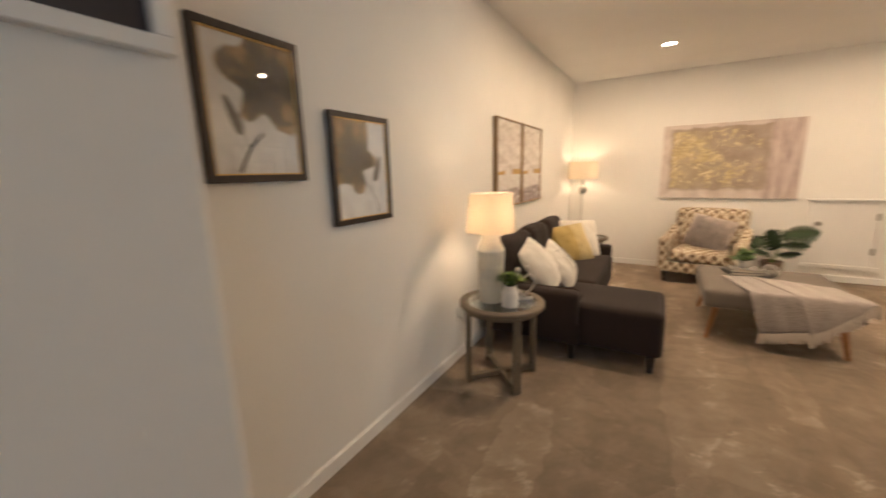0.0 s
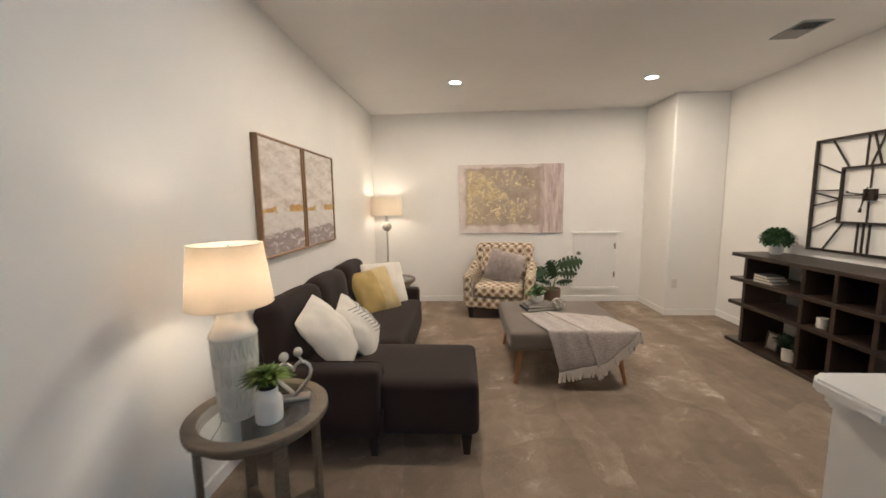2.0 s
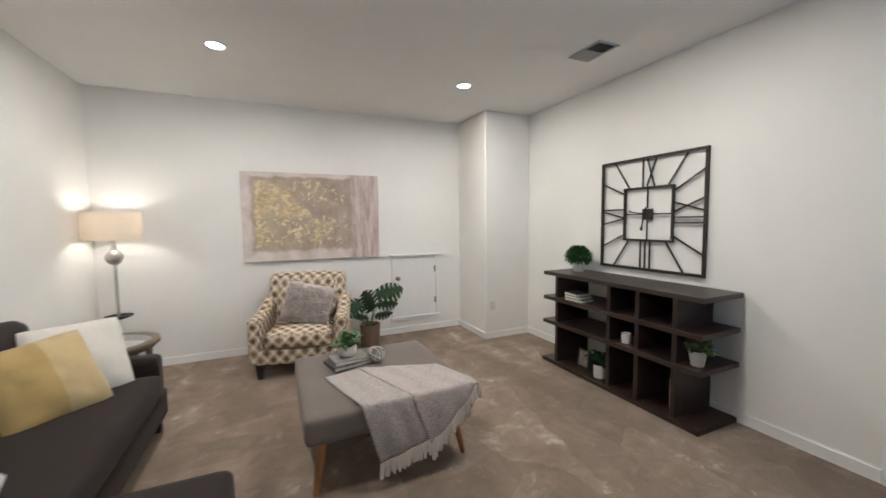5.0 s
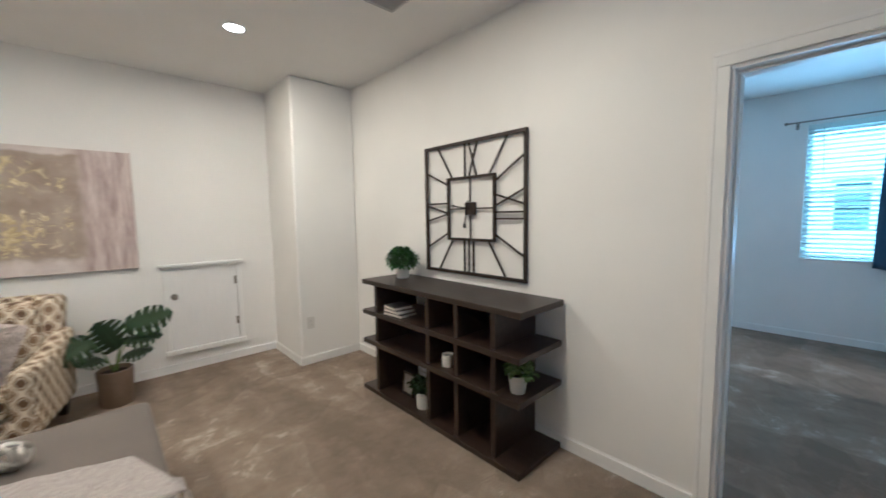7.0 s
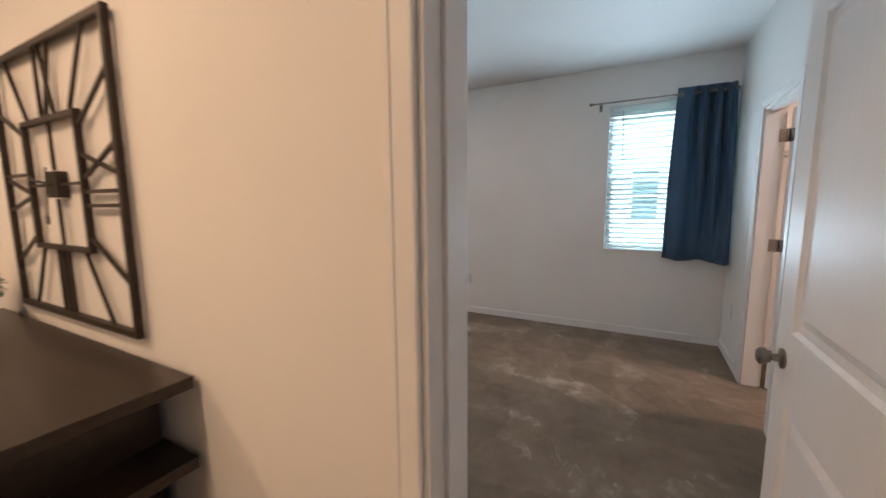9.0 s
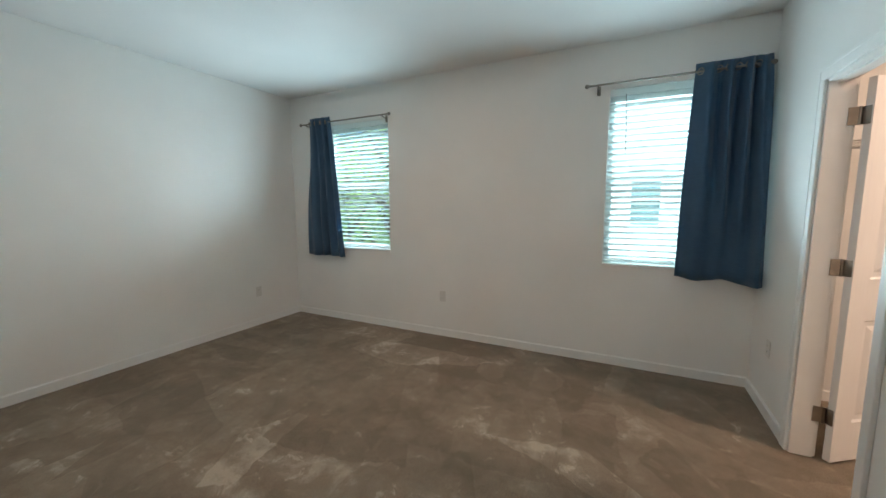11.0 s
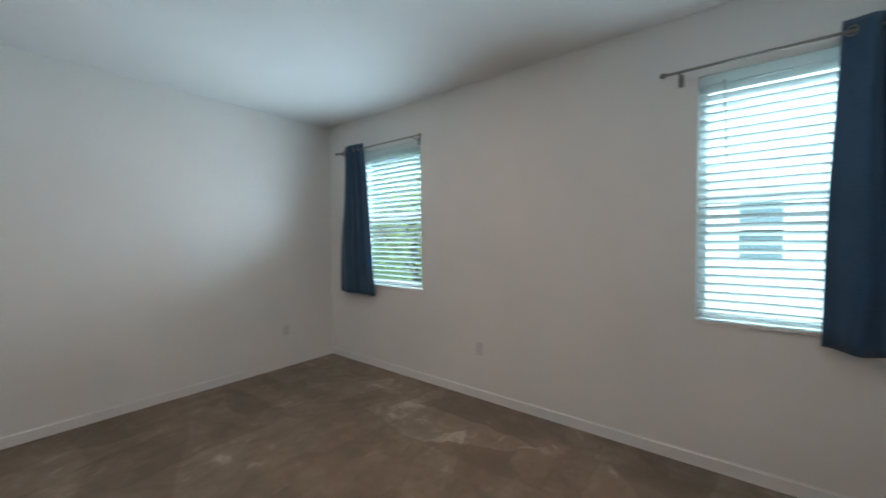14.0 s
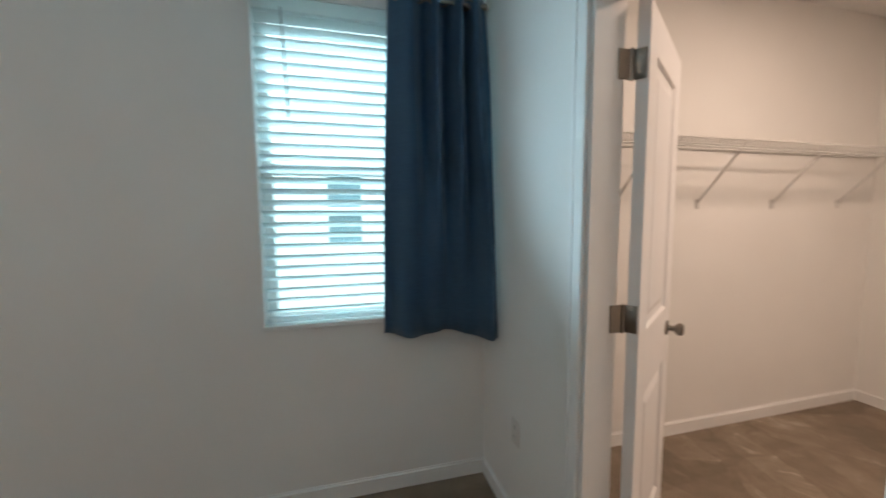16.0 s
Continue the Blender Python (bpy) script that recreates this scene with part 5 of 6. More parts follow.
def table_lamp():
    root = thing("table_lamp", "glazed ceramic table lamp with a cream drum shade, lit", "table lamp", (-0.983, 2.302, 0.5745))
    bm = bmesh.new()
    n, levels = 18, ((0.0, 0.0775), (0.040, 0.080), (0.142, 0.085), (0.247, 0.090), (0.352, 0.0925))
    rings = [[bm.verts.new((r * math.cos(2 * math.pi * (i + 0.5 * (j % 2)) / n), r * math.sin(2 * math.pi * (i + 0.5 * (j % 2)) / n), z)) for i in range(n)] for j, (z, r) in enumerate(levels)]
    for j, (p, q) in enumerate(zip(rings, rings[1:])):
        for i in range(n):
            k = (i + 1) % n
            tris = ((p[i], p[k], q[i]), (p[k], q[k], q[i])) if j % 2 == 0 else ((p[i], q[k], q[i]), (p[i], p[k], q[k]))
            for t in tris:
                c = sum((v.co for v in t), Vector()) / 3
                mid = bm.verts.new((c.x * 0.93, c.y * 0.93, c.z))
                for u in range(3):
                    bm.faces.new((t[u], t[(u + 1) % 3], mid))
    bm.faces.new(rings[0][::-1])
    part("faceted_body", bm, CERAMIC_G, root, "grey faceted ceramic body")
    part("shoulder", lathe([(0.086, 0.346), (0.0935, 0.352), (0.0945, 0.360), (0.090, 0.374), (0.076, 0.398), (0.067, 0.418), (0.062, 0.440), (0.062, 0.470), (0.058, 0.477), (0.0, 0.477)], 44), CERAMIC, root, "cream glazed shoulder", True)
    part("neck", lathe([(0.0, 0.477), (0.02, 0.477), (0.016, 0.50), (0.014, 0.54), (0.0, 0.54)], 16), NICKEL, root, "", True)
    sh = part("shade", lathe([(0.168, 0.490), (0.1665, 0.490), (0.1385, 0.742), (0.140, 0.742), (0.168, 0.490)], 64), SHADE, root, "cream linen drum shade", True)
    for z, r in ((0.490, 0.1675), (0.742, 0.1395)):
        ring = [(r * math.cos(2 * math.pi * k / 48), r * math.sin(2 * math.pi * k / 48), z) for k in range(49)]
        part("shade_hem", tube(ring, 0.0022, 6), SHADE, root, "", True)
    bm = bmesh.new()
    for k in range(3):
        a = 2 * math.pi * k / 3
        tube([(0, 0, 0.70), (0.139 * math.cos(a), 0.139 * math.sin(a), 0.728)], 0.0018, 6, bm=bm)
    part("spider", bm, NICKEL, root)
    return root


def floor_lamp():
    root = thing("floor_lamp", "slim silver floor lamp with a beige drum shade, lit", "floor lamp", (-1.07, 6.03, 0))
    part("base", lathe([(0.0, 0.0), (0.125, 0.0), (0.128, 0.010), (0.11, 0.018), (0.02, 0.030), (0.0, 0.030)], 32), SILVER, root, "", True)
    part("stem", lathe([(0.0, 0.030), (0.013, 0.030), (0.012, 0.60), (0.011, 1.09), (0.0, 1.09)], 16), SILVER, root, "", True)
    # Added dark disc stands in for an unidentified dark shape behind the sofa.
    part("stem_disc", lathe([(0.0, 0.585), (0.05, 0.588), (0.105, 0.612), (0.108, 0.618), (0.05, 0.604), (0.013, 0.612), (0.0, 0.612)], 24), IRON, root, "dark flared disc added for an unidentified dark shape", True)
    part("ball", lathe([(0.0, 1.085), (0.014, 1.087), (0.040, 1.101), (0.062, 1.128), (0.068, 1.155), (0.062, 1.183), (0.042, 1.207), (0.022, 1.222), (0.0, 1.224)], 28), SILVER, root, "hammered silver ball", True)
    part("neck", lathe([(0.0, 1.222), (0.022, 1.222), (0.020, 1.30), (0.014, 1.34), (0.012, 1.40), (0.0, 1.40)], 18), SILVER, root, "", True)
    part("shade", lathe([(0.215, 1.316), (0.2135, 1.316), (0.2095, 1.567), (0.211, 1.567), (0.215, 1.316)], 64), SHADE2, root, "beige drum shade", True)
    return root


table_lamp()
floor_lamp()
bm = tube([(-1.02, 2.40, 0.578), (-1.10, 2.52, 0.575), (-1.19, 2.57, 0.55), (-1.25, 2.53, 0.35), (-1.27, 2.47, 0.30), (-1.30, 2.42, 0.355), (-1.316, 2.42, 0.39)], 0.003, 8)
solo("lamp_cord", bm, DARKSLOT, "dark lamp cord running down to the wall outlet", "power cord", smooth=True)

pot_plant("grassy green plant in a white ceramic jar on the side table", (-0.825, 2.255, 0.5745), [(0.0, 0.0), (0.05, 0.0), (0.055, 0.006), (0.056, 0.088), (0.050, 0.102), (0.041, 0.110), (0.041, 0.142), (0.038, 0.144), (0.036, 0.137), (0.0, 0.137)], POTWHITE, FOLIAGE, "grass", 8, 0.132, 0.148)

heart = thing("heart_sculpture", "polished silver heart figure sculpture on the side table", "sculpture", (-0.80, 2.42, 0.5745), 20)
bm = slab([(-0.075, -0.03), (0.075, -0.03), (0.075, 0.03), (-0.075, 0.03)], 0, 0.014, 0.004)
loop = []
for k in range(25):
    t = math.pi * 2 * k / 24
    loop.append((0.085 * math.sin(t) ** 3 * 0.9 + 0.01, 0.004 * math.sin(t * 2), 0.095 + 0.0052 * (13 * math.cos(t) - 5 * math.cos(2 * t) - 2 * math.cos(3 * t) - math.cos(4 * t))))
tube(loop, [0.006 + 0.003 * math.sin(math.pi * k / 24) for k in range(25)], 10, bm=bm)
for x, z in ((-0.028, 0.185), (0.034, 0.20)):
    b2 = lathe([(0.0, -0.021), (0.012, -0.017), (0.02, -0.006), (0.02, 0.006), (0.012, 0.017), (0.0, 0.021)], 14)
    moved(b2, pose(x, 0, z))
    me = bpy.data.meshes.new("tmp")
    b2.to_mesh(me)
    b2.free()
    bm.from_mesh(me)
    bpy.data.meshes.remove(me)
    tube([(x, 0, z - 0.015), (x * 1.6, 0, z - 0.05)], 0.006, 8, bm=bm)
heart.scale = (1.0, 1.0, 1.12)
part("figure", bm, SILVER, heart, "", True)

# ---- lounge: armchair ----
chair = thing("armchair", "cream and brown trellis-patterned armchair with black feet", "armchair", (0.512, 5.77, 0), -13)
chair.scale = (1.12, 1.05, 1.02)
block("seat_base", chair, -0.36, 0.36, -0.36, 0.34, 0.13, 0.27, 0.025, TRELLIS)
block("seat_cushion", chair, -0.275, 0.275, -0.375, 0.20, 0.272, 0.42, 0.05, TRELLIS, 0.025, 0.004, 2)
for s in (-1, 1):
    bm = soft(0.115, 0.66, 0.42, 0.04, 8)
    for v in bm.verts:
        v.co.z += 0.14 + max(0, (v.co.y + 0.05)) * 0.28 * (v.co.z / 0.42)
        v.co.x += s * 0.012 * (v.co.z / 0.5)
    part("arm", moved(bm, pose(s * 0.335, -0.03, 0)), TRELLIS, chair, "", True)
bm = soft(0.70, 0.15, 0.66, 0.05, 10, 0.01)
for v in bm.verts:
    k = v.co.z / 0.66
    v.co.x *= 1 - 0.10 * max(0, 0.35 - k) + 0.03 * k
    v.co.y += 0.12 * k * k
part("backrest", moved(bm, pose(0, 0.25, 0.22)), TRELLIS, chair, "", True)
bm = soft(0.54, 0.13, 0.44, 0.055, 8, 0.02, 0.004, 9)
part("back_cushion", moved(bm, pose(0, 0.175, 0.415) @ pose(0, 0, 0, -12)), TRELLIS, chair, "", True)
for x in (-0.31, 0.31):
    for y in (-0.32, 0.30):
        part("foot", moved(lathe([(0.0, 0.0), (0.030, 0.0), (0.045, 0.135), (0.0, 0.135)], 4), pose(x, y, 0, 0, 0, 45)), BLACKFOOT, chair, "tapered black foot")
fur = thing("throw_pillow", "shaggy grey fur throw pillow on the armchair", "throw pillow")
fur.matrix_world = pose(0.512, 5.77, 0, 0, 0, -13) @ lean(0.05, -0.06, 0.63, -22, 0, 13)
fur.scale = (1.07, 1.0, 1.03)
part("cover", pillow(0.45, 0.41, 0.16, 12), FURFAB, fur, "", True)
bm = bmesh.new()
rng = random.Random(9)
for k in range(3400):
    u, v = rng.uniform(-0.96, 0.96), rng.uniform(-0.96, 0.96)
    s = -1 if rng.random() < 0.8 else 1
    t = 0.08 * ((1 - abs(u) ** 2.2) * (1 - abs(v) ** 2.2)) ** 0.6
    p = Vector((u * 0.225 * (1 - 0.1 * (1 - v * v)), s * t, v * 0.205 * (1 - 0.1 * (1 - u * u))))
    d = Vector((rng.uniform(-1, 1) + u * 0.6, s * 0.9, rng.uniform(-1, 1) - 0.2)).normalized()
    e = d.orthogonal() * 0.0028
    a, b, c = p + e, p - e, p + d * rng.uniform(0.025, 0.055) - Vector((0, 0, 0.008))
    bm.faces.new([bm.verts.new(q) for q in (a, b, c)])
tagged(part("fur", bm, FURFAB, fur, "long shaggy fur tufts"), kind="stuff")

# ---- lounge: ottoman, throw and things on it ----
OX, OY, OH = 0.855, 4.165, 0.45
ott = thing("ottoman", "square grey upholstered ottoman on splayed honey wood legs", "ottoman", (OX, OY, 0))
block("seat", ott, -0.49, 0.49, -0.50, 0.50, 0.295, OH, 0.035, GREYFAB, 0.008, 0.003, 4)
for sx in (-1, 1):
    for sy in (-1, 1):
        leg = tube([(sx * 0.385, sy * 0.385, 0.30), (sx * 0.44, sy * 0.43, 0.0)], [0.026, 0.015], 16)
        part("leg", leg, OAK, ott, "splayed honey wood leg", True)

def weave_mat(name, dark, pale):
    m, nt, b = node_mat(name)
    v = coords(nt)
    sep = nt.nodes.new("ShaderNodeSeparateXYZ")
    nt.links.new(v, sep.inputs[0])
    warp = maths(nt, "SINE", maths(nt, "MULTIPLY", maths(nt, "ADD", sep.outputs[0], sep.outputs[1]), 420.0))
    weft = maths(nt, "SINE", maths(nt, "MULTIPLY", maths(nt, "SUBTRACT", sep.outputs[0], maths(nt, "ADD", sep.outputs[1], sep.outputs[2])), 420.0))
    cell = maths(nt, "ADD", maths(nt, "MULTIPLY", maths(nt, "MULTIPLY", warp, weft), 0.35), noise_tex(nt, v, 60, 4, 0.6))
    nt.links.new(ramp(nt, cell, [(0.2, dark), (0.75, pale)]), b.inputs["Base Color"])
    b.inputs["Roughness"].default_value, b.inputs["Sheen Weight"].default_value = 0.95, 0.1
    bump(nt, b, cell, 0.5, 0.003)
    return m


THROW = weave_mat("grey_woven_throw", (0.24, 0.215, 0.205), (0.46, 0.42, 0.395))
THROWP = weave_mat("pale_woven_throw", (0.26, 0.23, 0.215), (0.50, 0.455, 0.425))


TASSEL = plain("pale_wool_tassel", (0.56, 0.51, 0.46), 0.95, vary=0.2, grain=160, relief=0.5, depth=0.003)


def drape(u, v, lift):
    """The place of a spot of cloth laid over the ottoman: what passes an edge hangs down."""
    x, y, z = u, v, OH + 0.016 + lift
    e, r = OY - 0.498, 0.03
    if v < e:
        s = e - v
        y, z = e - 0.016 - lift - min(0.02, s * 0.1), OH + 0.012 - s
        if s < 0.05:
            k = s / 0.05
            y, z = e - (0.016 + lift) * math.sin(k * 1.57), OH + 0.016 + lift - 0.05 * k * k - (0.004 + lift) * k
    ex = OX + 0.492
    if u > ex:
        s = u - ex
        x, z = ex + 0.016 + lift + 0.02 * min(1, s * 8), min(z, OH + 0.014 - s * 0.9)
    return Vector((x, y, z))


def cloth(corners, lift, nu=34, nv=40):
    A, B, C, D = [Vector((*c, 0)) for c in corners]
    bm = bmesh.new()
    g = []
    for j in range(nv + 1):
        t = j / nv
        row = []
        for i in range(nu + 1):
            s = i / nu
            p = (A * (1 - s) + B * s) * (1 - t) + (D * (1 - s) + C * s) * t
            wr = 0.006 * noise.noise(Vector((s * 5, t * 2.5, lift * 90))) + 0.004 * math.sin(s * 16 + t * 3) * t
            row.append(bm.verts.new(drape(p.x, p.y, lift + 0.004 + wr)))
        g.append(row)
    for j in range(nv):
        for i in range(nu):
            bm.faces.new((g[j][i], g[j + 1][i], g[j + 1][i + 1], g[j][i + 1]))
    return bm, [v.co.copy() for v in g[-1]]


throw = thing("throw_blanket", "grey woven throw with tassels, draped over the ottoman", "throw blanket")
lower, hem = cloth(((0.52, 4.13), (0.80, 4.20), (1.10, 3.43), (0.745, 3.35)), 0.0)
upper, hem2 = cloth(((0.74, 4.19), (1.24, 4.03), (1.375, 3.68), (1.04, 3.38)), 0.005)
for nm, bm, mt in (("lower_layer", lower, THROW), ("upper_layer", upper, THROWP)):
    ob = part(nm, bm, mt, throw, "", True)
    ob.modifiers.new("thickness", "SOLIDIFY").thickness = 0.006
rng = random.Random(4)
for line in (hem, hem2):
    bm = bmesh.new()
    for k in range(34):
        i = k * (len(line) - 1) / 33
        p = line[int(i)].lerp(line[min(len(line) - 1, int(i) + 1)], i - int(i))
        w = Vector((rng.uniform(-0.012, 0.012), -0.006 + rng.uniform(-0.008, 0.004), -0.075 + rng.uniform(-0.014, 0.012)))
        tube([p, p + w * 0.5 + Vector((0, -0.003, 0)), p + w], [0.005, 0.0085, 0.0075], 6, bm=bm)
    tagged(part("fringe", bm, TASSEL, throw, "knotted pale tassel fringe", True), kind="stuff")

book((0.70, 4.33, OH + 0.012), 14, 0.27, 0.20, 0.026, CHARC, "dark grey book lying on the ottoman", "books on the ottoman")
book((0.71, 4.335, OH + 0.038), 8, 0.24, 0.18, 0.024, GREYC, "light grey book lying on another book", "books on the ottoman")
STONE = plain("speckled_white_stone", (0.72, 0.70, 0.66), 0.6, vary=0.15, grain=80, relief=0.15)
pot_plant("small leafy green plant in a speckled bowl on the books", (0.70, 4.345, OH + 0.062), [(0.0, 0.0), (0.04, 0.0), (0.06, 0.02), (0.066, 0.05), (0.062, 0.078), (0.058, 0.078), (0.057, 0.065), (0.0, 0.065)], STONE, leaf_mat("sage_leaf", (0.06, 0.13, 0.03), (0.20, 0.30, 0.10)), "bushy", 14, 0.115, 0.07)
knot = thing("knot_sculpture", "polished chrome knot sculpture on the ottoman", "sculpture", (0.885, 4.27, OH + 0.07))
bm = bmesh.new()
for k, (tx, ty, tz) in enumerate(((90, 0, 20), (70, 55, 80), (110, -50, 140), (20, 10, 0))):
    loop = [pose(0, 0, 0, tx, ty, tz) @ Vector((0.052 * math.cos(a), 0.046 * math.sin(a), 0.012 * math.sin(2 * a))) for a in [2 * math.pi * i / 32 for i in range(33)]]
    tube([p + Vector((0.006 * math.cos(2 * k), 0.006 * math.sin(2 * k), 0)) for p in loop], 0.0085, 10, bm=bm)
part("ring", bm, SILVER, knot, "", True)

# ---- lounge: monstera ----
plant = thing("monstera_plant", "split-leaf monstera in a taupe pot on the carpet", "potted plant", (1.225, 5.93, 0))
TAUPEPOT = plain("taupe_pot", (0.21, 0.152, 0.108), 0.55, vary=0.1, grain=40, relief=0.08)
part("pot", lathe([(0.0, 0.0), (0.098, 0.0), (0.102, 0.005), (0.115, 0.28), (0.109, 0.285), (0.105, 0.27), (0.104, 0.25), (0.0, 0.25)], 40), TAUPEPOT, plant, "", True)
part("soil", lathe([(0.0, 0.25), (0.1035, 0.251), (0.06, 0.262), (0.0, 0.266)], 24), SOIL, plant)


def monstera_leaf(size, seed):
    """A heart-shaped leaf with deep slots, lying along +x from its stalk, arched; solid near the midrib, in fingers beyond."""
    bm = bmesh.new()
    n = 6

    def at(tt, e, s):
        w = 0.50 * max(0.0, math.sin(math.pi * min(1.0, 0.10 + 0.90 * tt))) ** 0.62
        tip = Vector((size * (tt * 0.98 + 0.12 * (1 - tt) - 0.30 * max(0, 0.45 - tt)), s * size * w, 0))
        p = Vector((size * tt, 0, 0)).lerp(tip, e)
        p.z = size * (-0.16 * (p.x / size) ** 2 - 0.35 * (p.y / size) ** 2 + 0.012 * math.sin(20 * tt + seed) * e)
        return p

    for s in (-1, 1):
        for k in range(n):
            for a, b, e0, e1, gap in ((0, 1, 0.0, 0.28, 0.0), (0.0, 1.0, 0.28, 0.65, 0.09), (0.0, 1.0, 0.65, 1.0, 0.17)):
                q = []
                for e in (e0, e1):
                    g = gap if e > 0.29 else 0.0
                    for t in (a + g, b - g):
                        q.append(at((k + t) / n, e, s))
                bm.faces.new([bm.verts.new(q[i]) for i in ((0, 1, 3, 2) if s > 0 else (2, 3, 1, 0))])
    bmesh.ops.remove_doubles(bm, verts=bm.verts, dist=0.0008)
    tube([(0, 0, 0.002), (size * 0.5, 0, -0.04 * size + 0.002), (size, 0, -0.16 * size + 0.002)], [0.0035, 0.0025, 0.001], 6, bm=bm)
    return bm


LEAVES = [((0.085, 0.02, 0.60), (0.365, -0.06, 0.70), (-0.1, -0.60, 0.80)), ((0.035, -0.04, 0.45), (-0.07, -0.13, 0.67), (0.1, -0.90, 0.30)), ((-0.11, -0.10, 0.56), (-0.33, -0.22, 0.51), (-0.1, -0.75, 0.65)),
          ((0.08, -0.05, 0.50), (0.29, -0.12, 0.54), (0.0, -0.35, 0.95)), ((0.05, -0.05, 0.38), (0.22, -0.13, 0.44), (0.0, -0.30, 0.95)), ((-0.06, -0.08, 0.40), (-0.20, -0.19, 0.44), (0.0, -0.40, 0.90))]
for k, (base, tip, face) in enumerate(LEAVES):
    base, tip = Vector(base), Vector(tip)
    along = (tip - base).normalized()
    across = Vector(face).cross(along).normalized()
    over = along.cross(across)
    turned = Matrix((along, across, over)).transposed().to_4x4()
    part("stalk", tube([(0.012 * math.cos(k), 0.012 * math.sin(k), 0.25), tuple(base * 0.45 + Vector((0, 0, 0.155))), tuple(base)], [0.006, 0.005, 0.0035], 8), FOLIAGE, plant, "", True)
    ob = part("leaf", moved(monstera_leaf((tip - base).length * 1.04, k), Matrix.Translation(base) @ turned), MONSTERA, plant, "dark green split leaf", True)
    ob.modifiers.new("thickness", "SOLIDIFY").thickness = 0.0015

# ---- closet: wire shelf ----
WIREM = plain("white_coated_wire", (0.62, 0.61, 0.585), 0.4, vary=0.03, relief=0)
wire = thing("wire_shelf", "white coated wire closet shelf on angled braces", "closet shelf", (WX, 0, 1.80))
for dx, dz in ((-0.012, 0.0), (-0.15, 0.0), (-0.29, 0.0), (-0.29, -0.045)):
    part("long_wire", tube([(dx, KY + 0.004, dz), (dx, CY - CT - 0.004, dz)], 0.0045, 8), WIREM, wire)
bm = bmesh.new()
n = 112
for k in range(n):
    y = KY + 0.015 + k * (CY - CT - KY - 0.03) / (n - 1)
    tube([(-0.008, y, 0.0055), (-0.292, y, 0.0055), (-0.2945, y, -0.044)], 0.0018, 4, bm=bm)
tagged(part("cross_wires", bm, WIREM, wire), kind="stuff")
for y in (0.55, -0.045, -0.665, -1.28):
    brace = part("brace", tube([(-0.28, y, -0.006), (-0.004, y, -0.325)], 0.0065, 8), WIREM, wire)
    part("foot_clip", box(-0.012, 0, y - 0.012, y + 0.012, -0.36, -0.30, 0.003, 1), WIREM, brace)

# ---- outside the bedroom windows ----
SIDING = plain("white_stucco", (0.72, 0.71, 0.68), 0.85, vary=0.05, grain=60, relief=0.3)
house = tagged(new("neighbour_house"), "white stucco house next door with a small dark window", "house")
bm = bmesh.new()
HX, hy0, hy1, hz0, hz1 = 9.4, 1.815, 2.26, 1.08, 1.90
for y0, y1, z0, z1 in ((-9, hy0, -3, 5.9), (hy1, 3.9, -3, 5.9), (hy0, hy1, -3, hz0), (hy0, hy1, hz1, 5.9)):
    box(HX, HX + 0.2, y0, y1, z0, z1, bm=bm)
part("wall", bm, SIDING, house)
part("side_wall", box(HX + 0.2, HX + 8, 3.7, 3.9, -3, 5.9), SIDING, house)
part("roof", slab([(HX - 0.4, -9.4), (HX + 8.4, -9.4), (HX + 8.4, 4.3), (HX - 0.4, 4.3)], 5.9, 6.1, 0.02), plain("grey_shingle", (0.13, 0.12, 0.115), 0.9, vary=0.25, grain=12), house)
hw = part("window", box(HX + 0.08, HX + 0.1, hy0 + 0.04, hy1 - 0.04, hz0 + 0.04, hz1 - 0.04), plain("dark_window_glass", (0.15, 0.205, 0.22), 0.08, vary=0.05, relief=0), house, "dark window glass")
bm = bmesh.new()
for a, b, c, d in ((hy0, hy0 + 0.04, hz0, hz1), (hy1 - 0.04, hy1, hz0, hz1), (hy0 + 0.04, hy1 - 0.04, hz0, hz0 + 0.04), (hy0 + 0.04, hy1 - 0.04, hz1 - 0.04, hz1), (hy0 + 0.04, hy1 - 0.04, 1.47, 1.51)):
    box(HX + 0.03, HX + 0.11, a, b, c, d, bm=bm)
part("frame", bm, PLASTIC, hw)
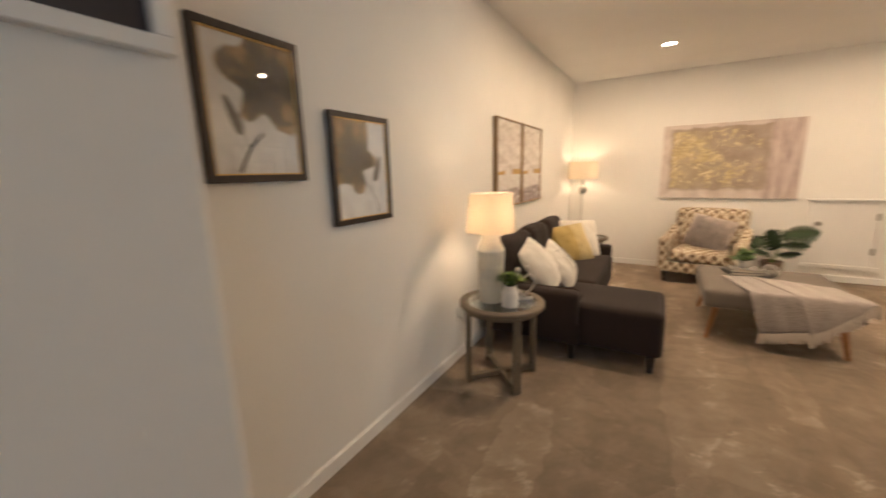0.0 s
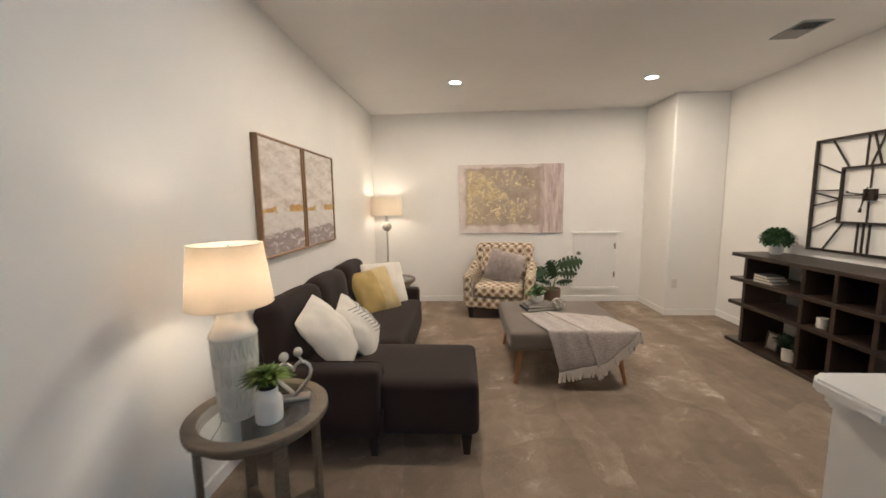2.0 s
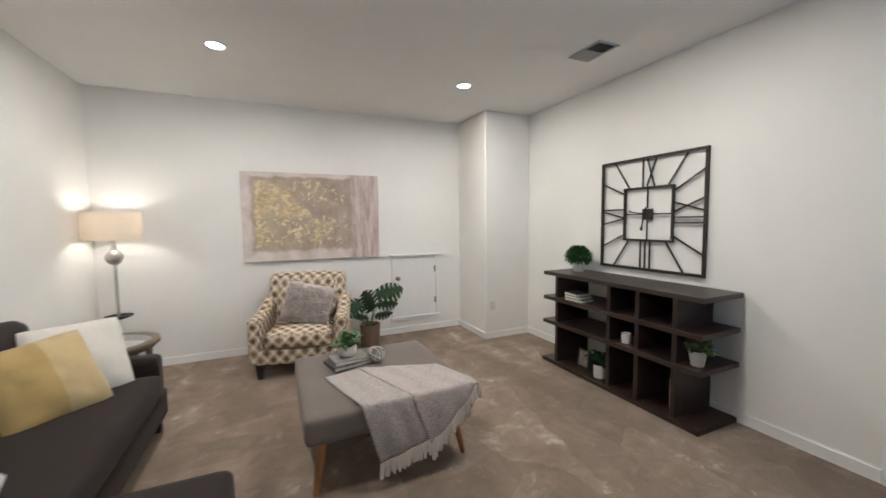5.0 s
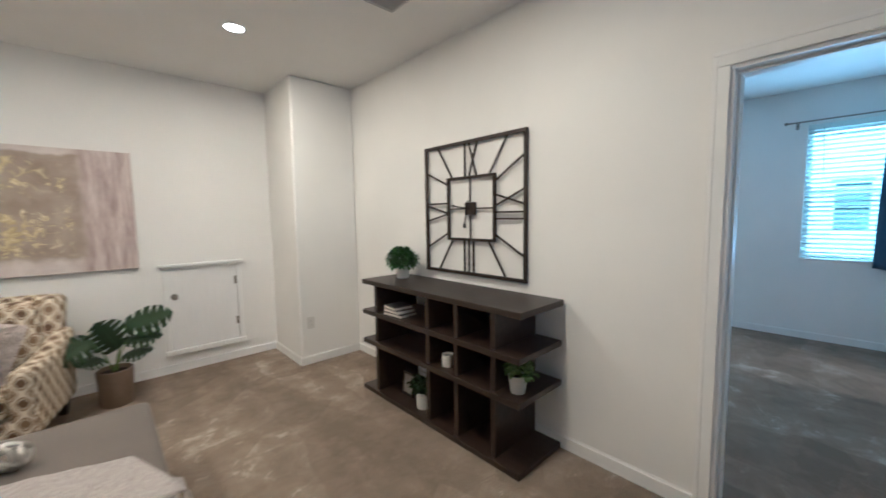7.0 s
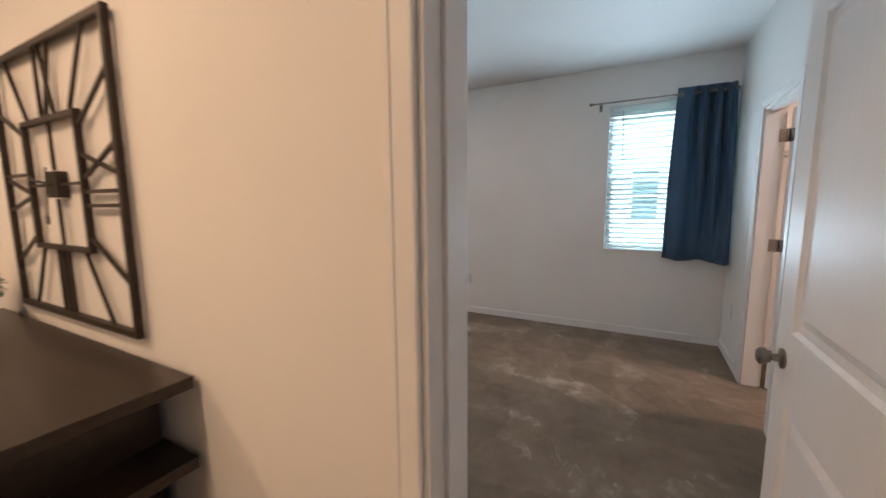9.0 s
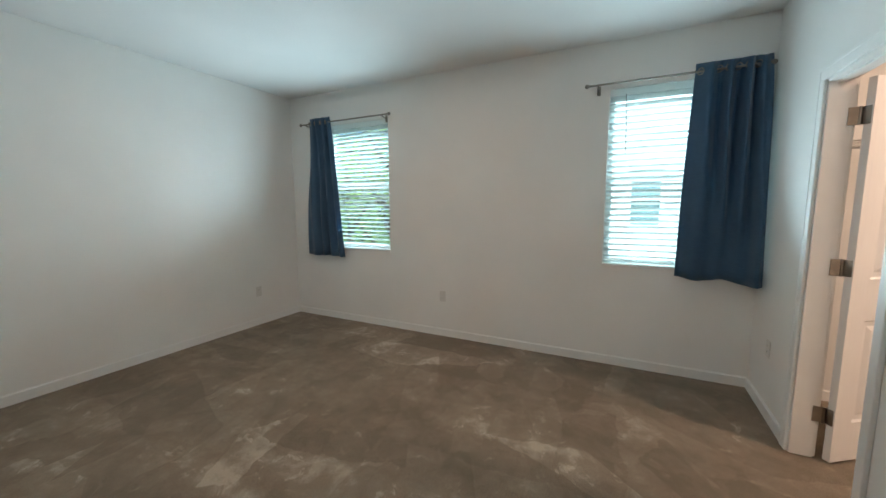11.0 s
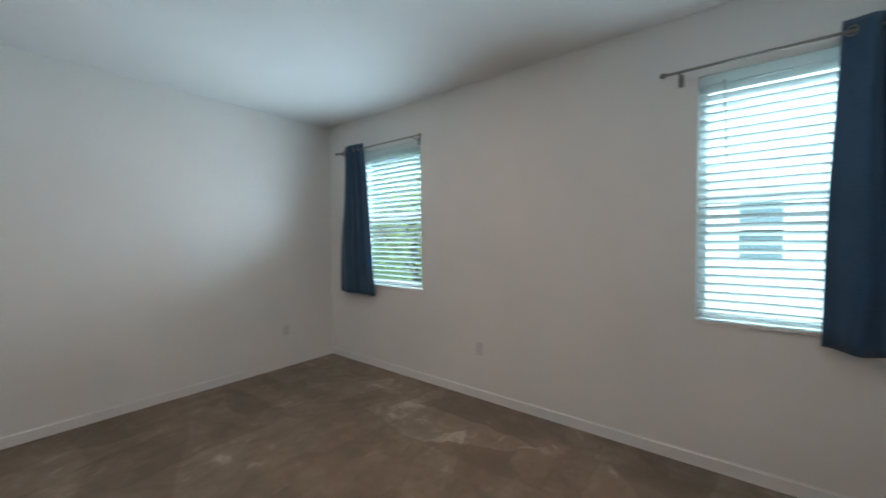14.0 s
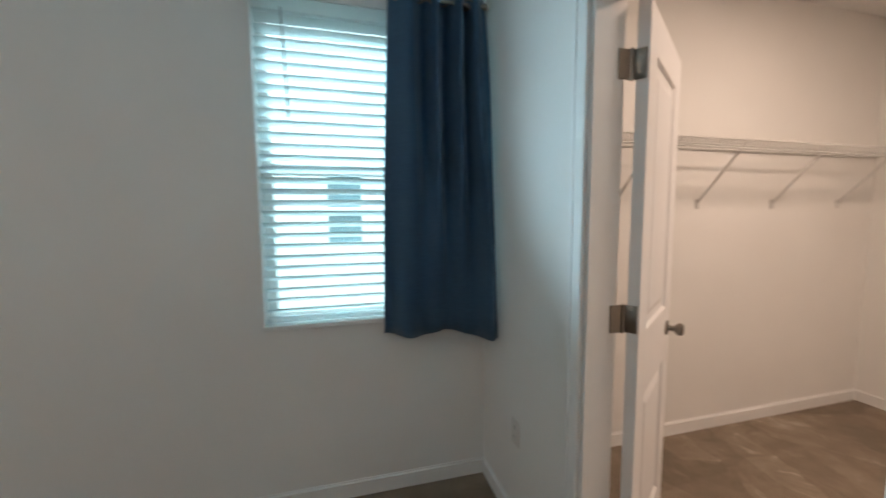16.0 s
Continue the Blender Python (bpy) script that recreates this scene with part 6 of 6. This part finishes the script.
solo("ground", box(-400, 800, -400, 400, -3.2, -3.0), plain("summer_lawn", (0.09, 0.15, 0.04), 0.95, vary=0.35, grain=3, big=0.2, relief=0.5, depth=0.05), "green lawn outside the house", "ground", kind="structure")
TREELEAF = shade_mat("sunlit_tree_leaf", (0.42, 0.52, 0.20), 0.5)
BARK = plain("grey_bark", (0.12, 0.095, 0.07), 0.9, vary=0.3, grain=25, relief=0.8, depth=0.02)


def tree(place, height, spread, seed):
    root = thing("tree", "leafy green tree outside the window", "tree", place, group="trees outside")
    rg = random.Random(seed)
    bm = tube([(0, 0, 0), (0.08, 0.04, height * 0.3), (0.0, 0.1, height * 0.62)], [0.17, 0.13, 0.07], 10)
    tips = []
    for k in range(11):
        a, z = 2.4 * k, height * (0.3 + 0.035 * k)
        tip = Vector((math.cos(a) * spread * rg.uniform(0.5, 0.9), math.sin(a) * spread * rg.uniform(0.5, 0.9), z + height * rg.uniform(0.12, 0.3)))
        tube([(0.04, 0.05, z), tuple(tip * 0.5 + Vector((0, 0, z * 0.5))), tuple(tip)], [0.06, 0.04, 0.015], 6, bm=bm)
        tips.append(tip)
    part("trunk", bm, BARK, root, "", True)
    verts, faces = [], []
    for tip in tips + [Vector((0, 0.1, height * 0.75)), Vector((0.3, 0, height * 0.9))]:
        for k in range(420):
            d = Vector((rg.gauss(0, 1), rg.gauss(0, 1), rg.gauss(0, 0.8)))
            p = tip + d * spread * 0.3
            w = Vector((rg.uniform(-1, 1), rg.uniform(-1, 1), rg.uniform(-1, 0.4))).normalized()
            e = w.orthogonal().normalized()
            s = rg.uniform(0.07, 0.15)
            b = len(verts)
            verts += [p, p + w * s * 0.5 + e * s * 0.35, p + w * s, p + w * s * 0.5 - e * s * 0.35]
            faces.append((b, b + 1, b + 2, b + 3))
    me = bpy.data.meshes.new("crown")
    me.from_pydata(verts, [], faces)
    me.materials.append(TREELEAF)
    crown = new("crown", me)
    crown.parent = root
    crown["kind"] = "stuff"


tree((11.5, 7.6, -3), 8.2, 2.0, 1)
tree((13.5, 10.8, -3), 9.4, 2.5, 2)
tree((15.0, 6.4, -3), 8.8, 2.3, 3)
